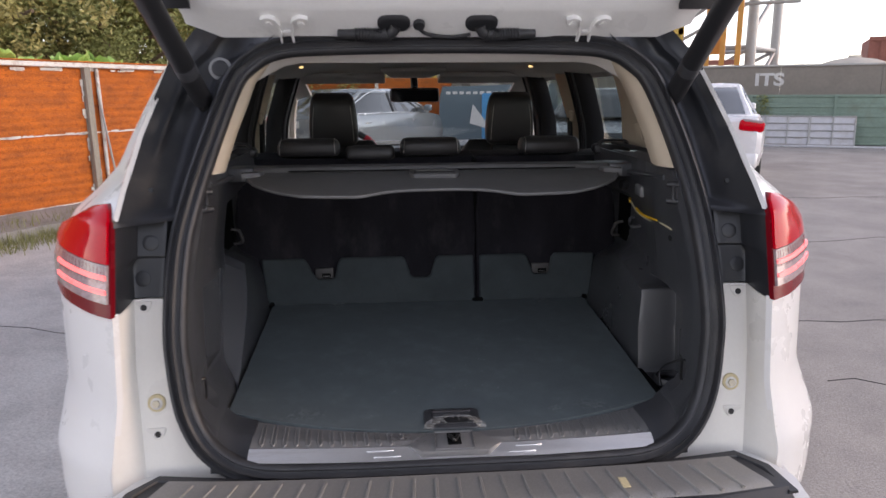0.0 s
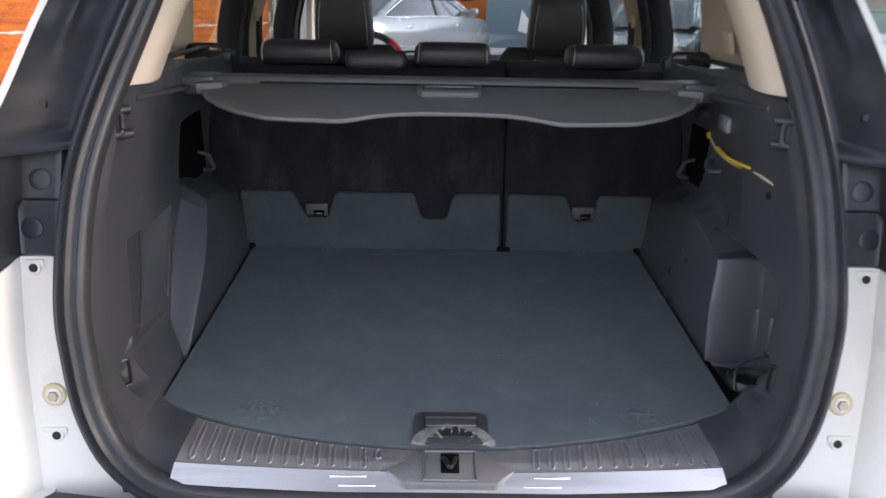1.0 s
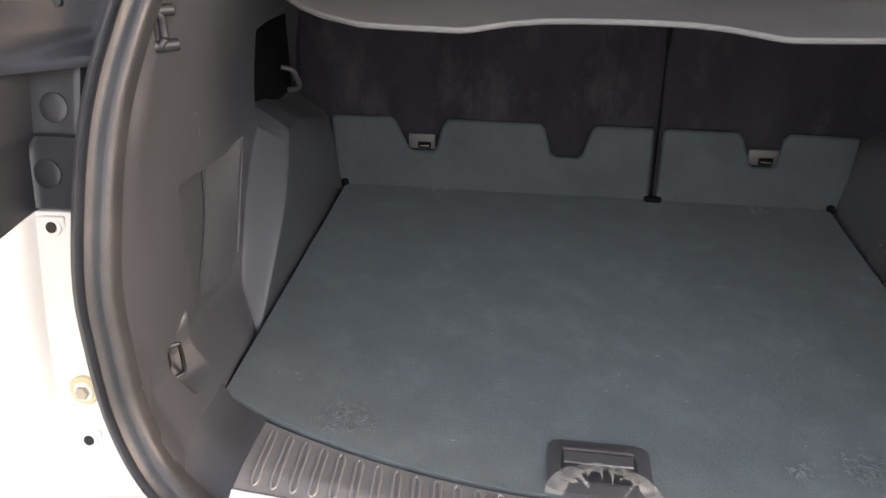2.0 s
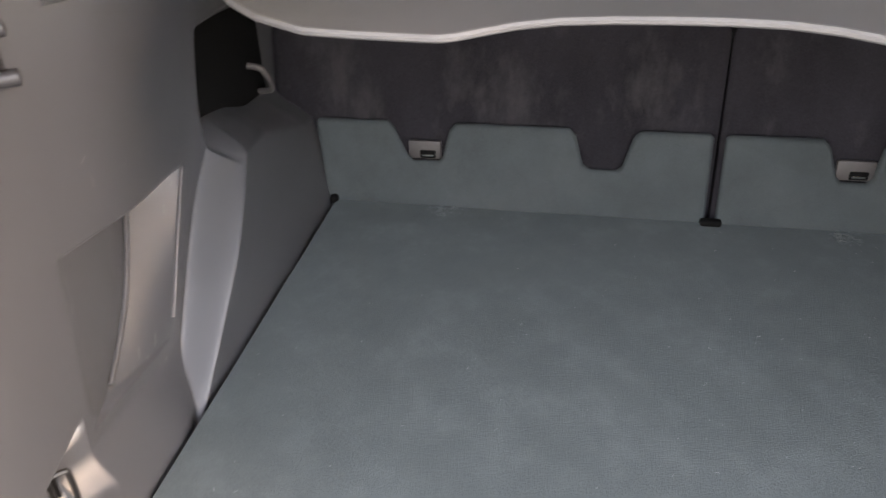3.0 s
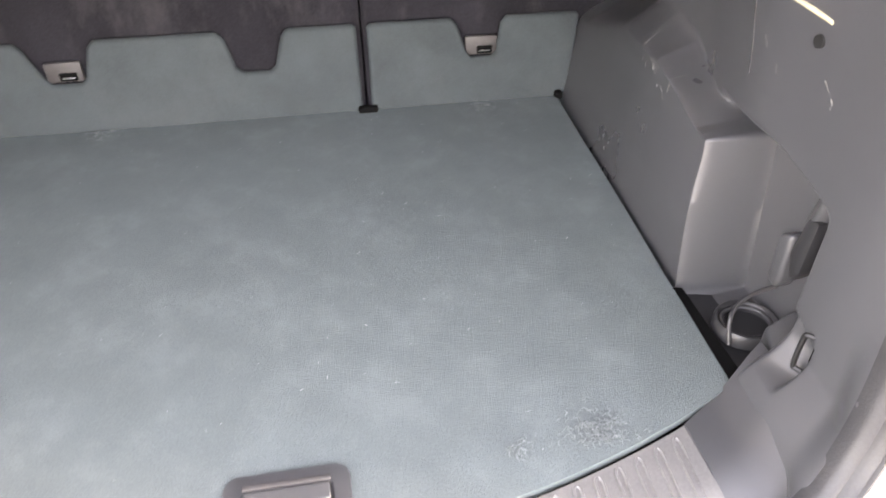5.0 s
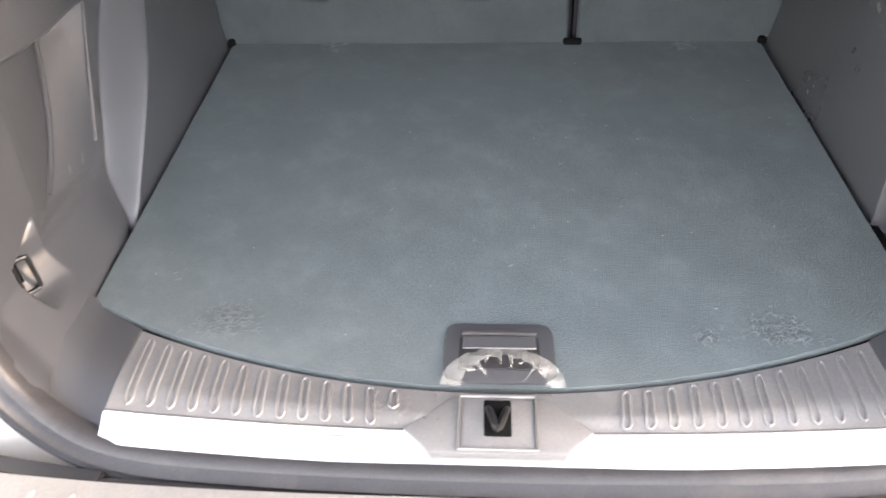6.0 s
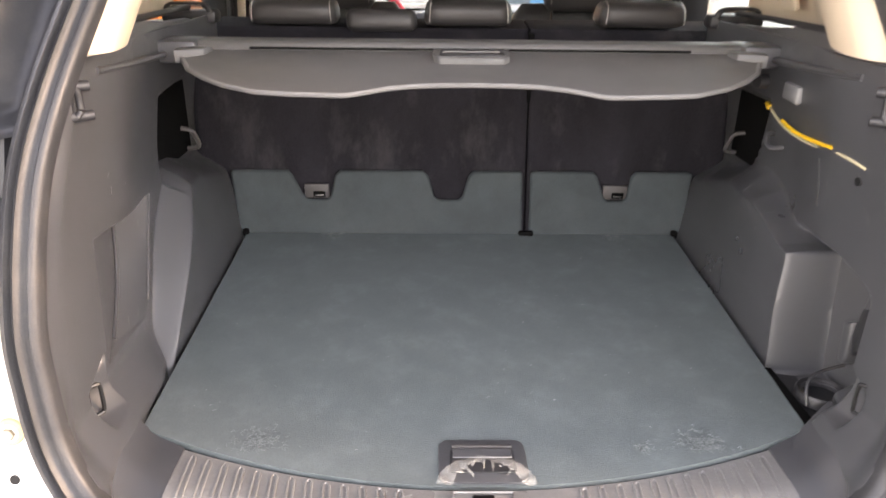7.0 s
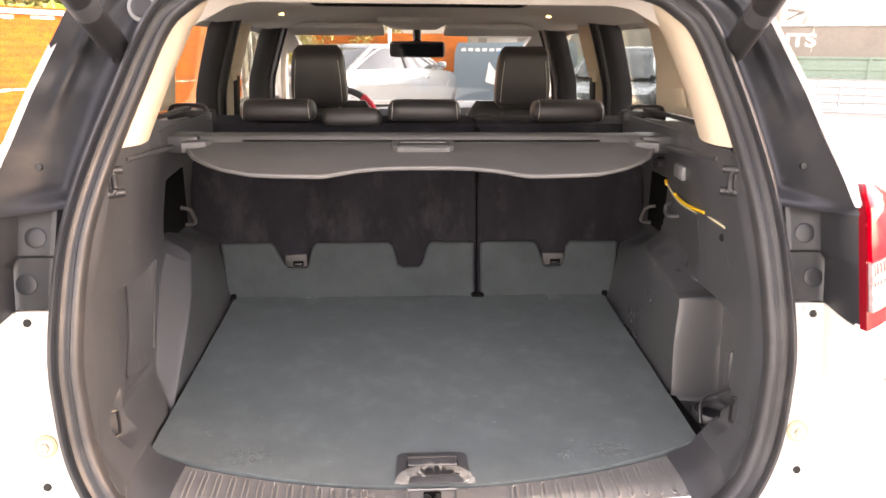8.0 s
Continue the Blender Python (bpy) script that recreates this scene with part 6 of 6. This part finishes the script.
tank((3.6, 22.0, 0), 1.7, 3.6, "silver cylindrical storage tank")
tank((7.2, 24.5, 0), 1.4, 3.2, "weathered silver storage tank beside the yard")
yw = thing("gantry_frame", "yellow steel gantry frame over the yard", "gantry", (4.6, 21.0, 0))
for x in (1.2, 5.6, 8.6):
    part("column", rbox((x, 20.0, 1.6), (0.16, 0.16, 3.2), 0.01, 1), M_YELLOWWALL, yw)
part("beam", rbox((4.9, 20.0, 3.1), (7.6, 0.16, 0.24), 0.01, 1), M_YELLOWWALL, yw)
for z in (1.72, 2.0):
    part("pipe", tube([(1.2, 19.9, z), (8.6, 19.9, z)], 0.05, 8), M_GALV, yw)

# ---- green fence and wall at the far side ----
GA0, GB0 = Vector((5.8, 18.35, 0)), Vector((17.5, 11.7, 0))
gdir = (GB0 - GA0).normalized()
gnor = Vector((gdir.y, -gdir.x, 0))
if gnor.y > 0:
    gnor = -gnor
turn_g = Matrix.Rotation(math.atan2(gdir.y, gdir.x), 3, "Z")
glen = (GB0 - GA0).length


def on_green(d, out, z):
    return GA0 + gdir * d + gnor * out + Vector((0, 0, z))


gf = thing("green_fence", "green corrugated metal fence", "fence", GA0)
for k in range(-3, 7):
    d0 = glen * k / 7
    def corr(u, v, d0=d0):
        z = lerp(0.04, 1.20, v)
        return on_green(lerp(d0 + 0.01, d0 + glen / 7 - 0.01, u), 0.022 * (1 if math.sin(z * 27) > 0.3 else 0), z)

    part("panel", sheet(corr, spans(0, 1, 3), spans(0, 1, 90), (-gnor.x * 0.01, -gnor.y * 0.01, 0)), M_GREENSHEET, gf)
    part("post", rbox(on_green(d0, 0.03, 0.62), (0.06, 0.06, 1.24), 0.005, 1, turn_g), M_GREENSHEET, gf)
part("top_rail", rbox(on_green(glen / 2, 0.0, 1.225), (glen, 0.07, 0.05), 0.006, 1, turn_g), M_GREENSHEET, gf)
rng = random.Random(77)
bm = bmesh.new()
for k in range(260):
    d, z = 4.15 + rng.gauss(0, 0.10), rng.uniform(0.35, 1.25)
    p = on_green(d, 0.07 + rng.uniform(0, 0.06), z)
    a = Vector((rng.gauss(0, 1), rng.gauss(0, 1), rng.gauss(0, 1))).normalized() * 0.05
    b = Vector((rng.gauss(0, 1), rng.gauss(0, 1), rng.gauss(0, 1))).normalized() * 0.03
    bm.faces.new([bm.verts.new(c) for c in (p - a, p + b, p + a)])
tagged(part("creeper", bm, M_LEAF), "green creeper climbing the green fence", "creeper", kind="stuff")

gwall = thing("grey_wall", "grey-brown painted panel wall with white lettering", "wall", on_green(glen / 2, -0.5, 0))
for k in range(-2, 6):
    d0 = glen * k / 6
    part("panel", rbox(on_green(d0 + glen / 12, -0.5, 0.98), (glen / 6 - 0.004, 0.08, 1.96), 0.008, 1, turn_g), M_GREYWALL, gwall)
part("coping", rbox(on_green(glen / 2, -0.5, 1.98), (glen, 0.16, 0.05), 0.008, 1, turn_g), M_GALV, gwall)
cv = bpy.data.curves.new("lettering", "FONT")
cv.body, cv.size, cv.extrude, cv.align_x = "ITS", 0.43, 0.006, "CENTER"
cv.offset = 0.014
tx = bpy.data.objects.new("lettering_source", cv)
scene.collection.objects.link(tx)
bpy.context.view_layer.update()
me = bpy.data.meshes.new_from_object(tx.evaluated_get(bpy.context.evaluated_depsgraph_get()))
bpy.data.objects.remove(tx)
bm = bmesh.new()
bm.from_mesh(me)
bm.transform(Matrix.Translation(on_green(4.22, -0.445, 1.49)) @ (turn_g @ Euler((radians(90), 0, 0)).to_matrix()).to_4x4() @ Matrix.Diagonal((1.25, 1, 1, 1)))
part("lettering", bm, M_LETTER, gwall, "white painted letters ITS")

rk = thing("steel_rack", "white painted steel rack panels leaning on the green fence", "rack", on_green(4.6, 0.35, 0))
for k in range(3):
    d0 = 3.25 + 1.0 * k
    lean = lambda z: 0.42 - 0.30 * z
    for d in (d0, d0 + 0.5, d0 + 0.98):
        part("upright", tube([on_green(d, lean(0.03), 0.03), on_green(d, lean(0.74), 0.74)], 0.018, 6), M_GALV, rk)
    for z in (0.05, 0.22, 0.39, 0.56, 0.73):
        part("bar", tube([on_green(d0, lean(z), z), on_green(d0 + 0.98, lean(z), z)], 0.016, 6), M_GALV, rk)
    part("sheet", sheet(lambda u, v, d0=d0: on_green(lerp(d0, d0 + 0.98, u), lean(lerp(0.05, 0.73, v)) - 0.03, lerp(0.05, 0.73, v)), spans(0, 1, 4), spans(0, 1, 4), (0, 0.006, 0)), M_RACK, rk)
tagged(part("hose", tube(spline([on_green(4.0, 0.65, 0.03), on_green(4.6, 0.8, 0.03), on_green(5.6, 0.7, 0.03), on_green(7.5, 0.65, 0.03), on_green(9.0, 0.9, 0.03)], 8), 0.028, 8), M_RACK), "pale hose lying along the green fence", "hose")

# ---- steel tower, containers and shed behind the wall ----
tw = thing("steel_tower", "galvanised steel pipe tower with gratings", "tower", on_green(2.5, -4.5, 0))
cols = [on_green(d, o, 0) for d, o in ((1.0, -3.5), (3.6, -3.2), (1.2, -6.0), (4.2, -6.0))]
for c in cols:
    part("column", tube([c, c + Vector((0, 0, 8.5))], 0.15, 14), M_GALV, tw)
for a, b in ((0, 1), (2, 3), (0, 2), (1, 3)):
    for z in (2.6, 4.6):
        part("beam", tube([cols[a] + Vector((0, 0, z)), cols[b] + Vector((0, 0, z))], 0.07, 8), M_GALV, tw)
        part("brace", tube([cols[a] + Vector((0, 0, z - 1.6)), cols[b] + Vector((0, 0, z))], 0.06, 8), M_GALV, tw)
for k in range(14):
    p = on_green(2.2 + 0.17 * k, -2.6, 4.35 + 0.02 * (k % 4))
    part("grating_slat", rbox(p, (0.06, 1.5, 0.05), 0.004, 1, turn_g), M_YELLOWWALL if k % 3 == 0 else M_GALV, tw)
for z in (3.75, 4.05, 4.7):
    part("rail", tube([on_green(2.0, -2.5, z), on_green(4.8, -2.5, z)], 0.05, 8), M_GALV, tw)
sh = thing("orange_frame", "orange painted steel hopper frame", "steel frame", on_green(2.95, -1.6, 0))
for d in (2.55, 2.95, 3.35):
    part("post", rbox(on_green(d, -1.5, 2.2), (0.14, 0.16, 4.4), 0.01, 1, turn_g), M_ORANGE, sh)
part("plate", rbox(on_green(2.75, -1.7, 3.0), (0.36, 0.06, 1.3), 0.01, 1, turn_g), M_ORANGE, sh)
part("beam", rbox(on_green(2.95, -1.5, 2.12), (0.9, 0.14, 0.14), 0.01, 1, turn_g), M_RUSTYRED, sh)
part("beam", rbox(on_green(2.95, -1.5, 3.95), (1.0, 0.14, 0.14), 0.01, 1, turn_g), M_ORANGE, sh)


def container(d0, out, ln, z1, label):
    c = thing("shipping_container", label, "container", on_green(d0 + ln / 2, out, 0), "containers")
    def wall(u, v):
        d = lerp(d0, d0 + ln, u)
        return on_green(d, out + (0.03 if math.sin(d * 22) > 0 else 0), lerp(0.1, z1, v))
    part("side", sheet(wall, spans(0, 1, int(ln * 24)), [0, 1], (-gnor.x * 2.2, -gnor.y * 2.2, 0)), M_RUSTYRED, c)
    part("top_rail", rbox(on_green(d0 + ln / 2, out, z1), (ln, 0.10, 0.12), 0.01, 1, turn_g), M_RUSTYRED, c)
    for k in range(int(ln / 0.6)):
        part("rib", rbox(on_green(d0 + 0.3 + 0.6 * k, out + 0.05, z1 * 0.6), (0.05, 0.05, z1 * 0.75), 0.006, 1, turn_g), M_RUSTYRED, c)


container(6.6, -3.2, 6.0, 2.72, "faded red shipping container behind the grey wall")
tagged(part("low_dome", loft([[on_green(6.2, -1.9, 0) + Vector((q * math.cos(a), q * math.sin(a), z)) for a in (2 * math.pi * k / 32 for k in range(32))] for q, z in ((0.8, 0), (0.8, 1.98), (0.74, 2.06), (0.5, 2.14), (0.16, 2.19), (0.15, 2.25))]), M_PALEWALL), "pale domed tank top behind the grey wall", "tank")
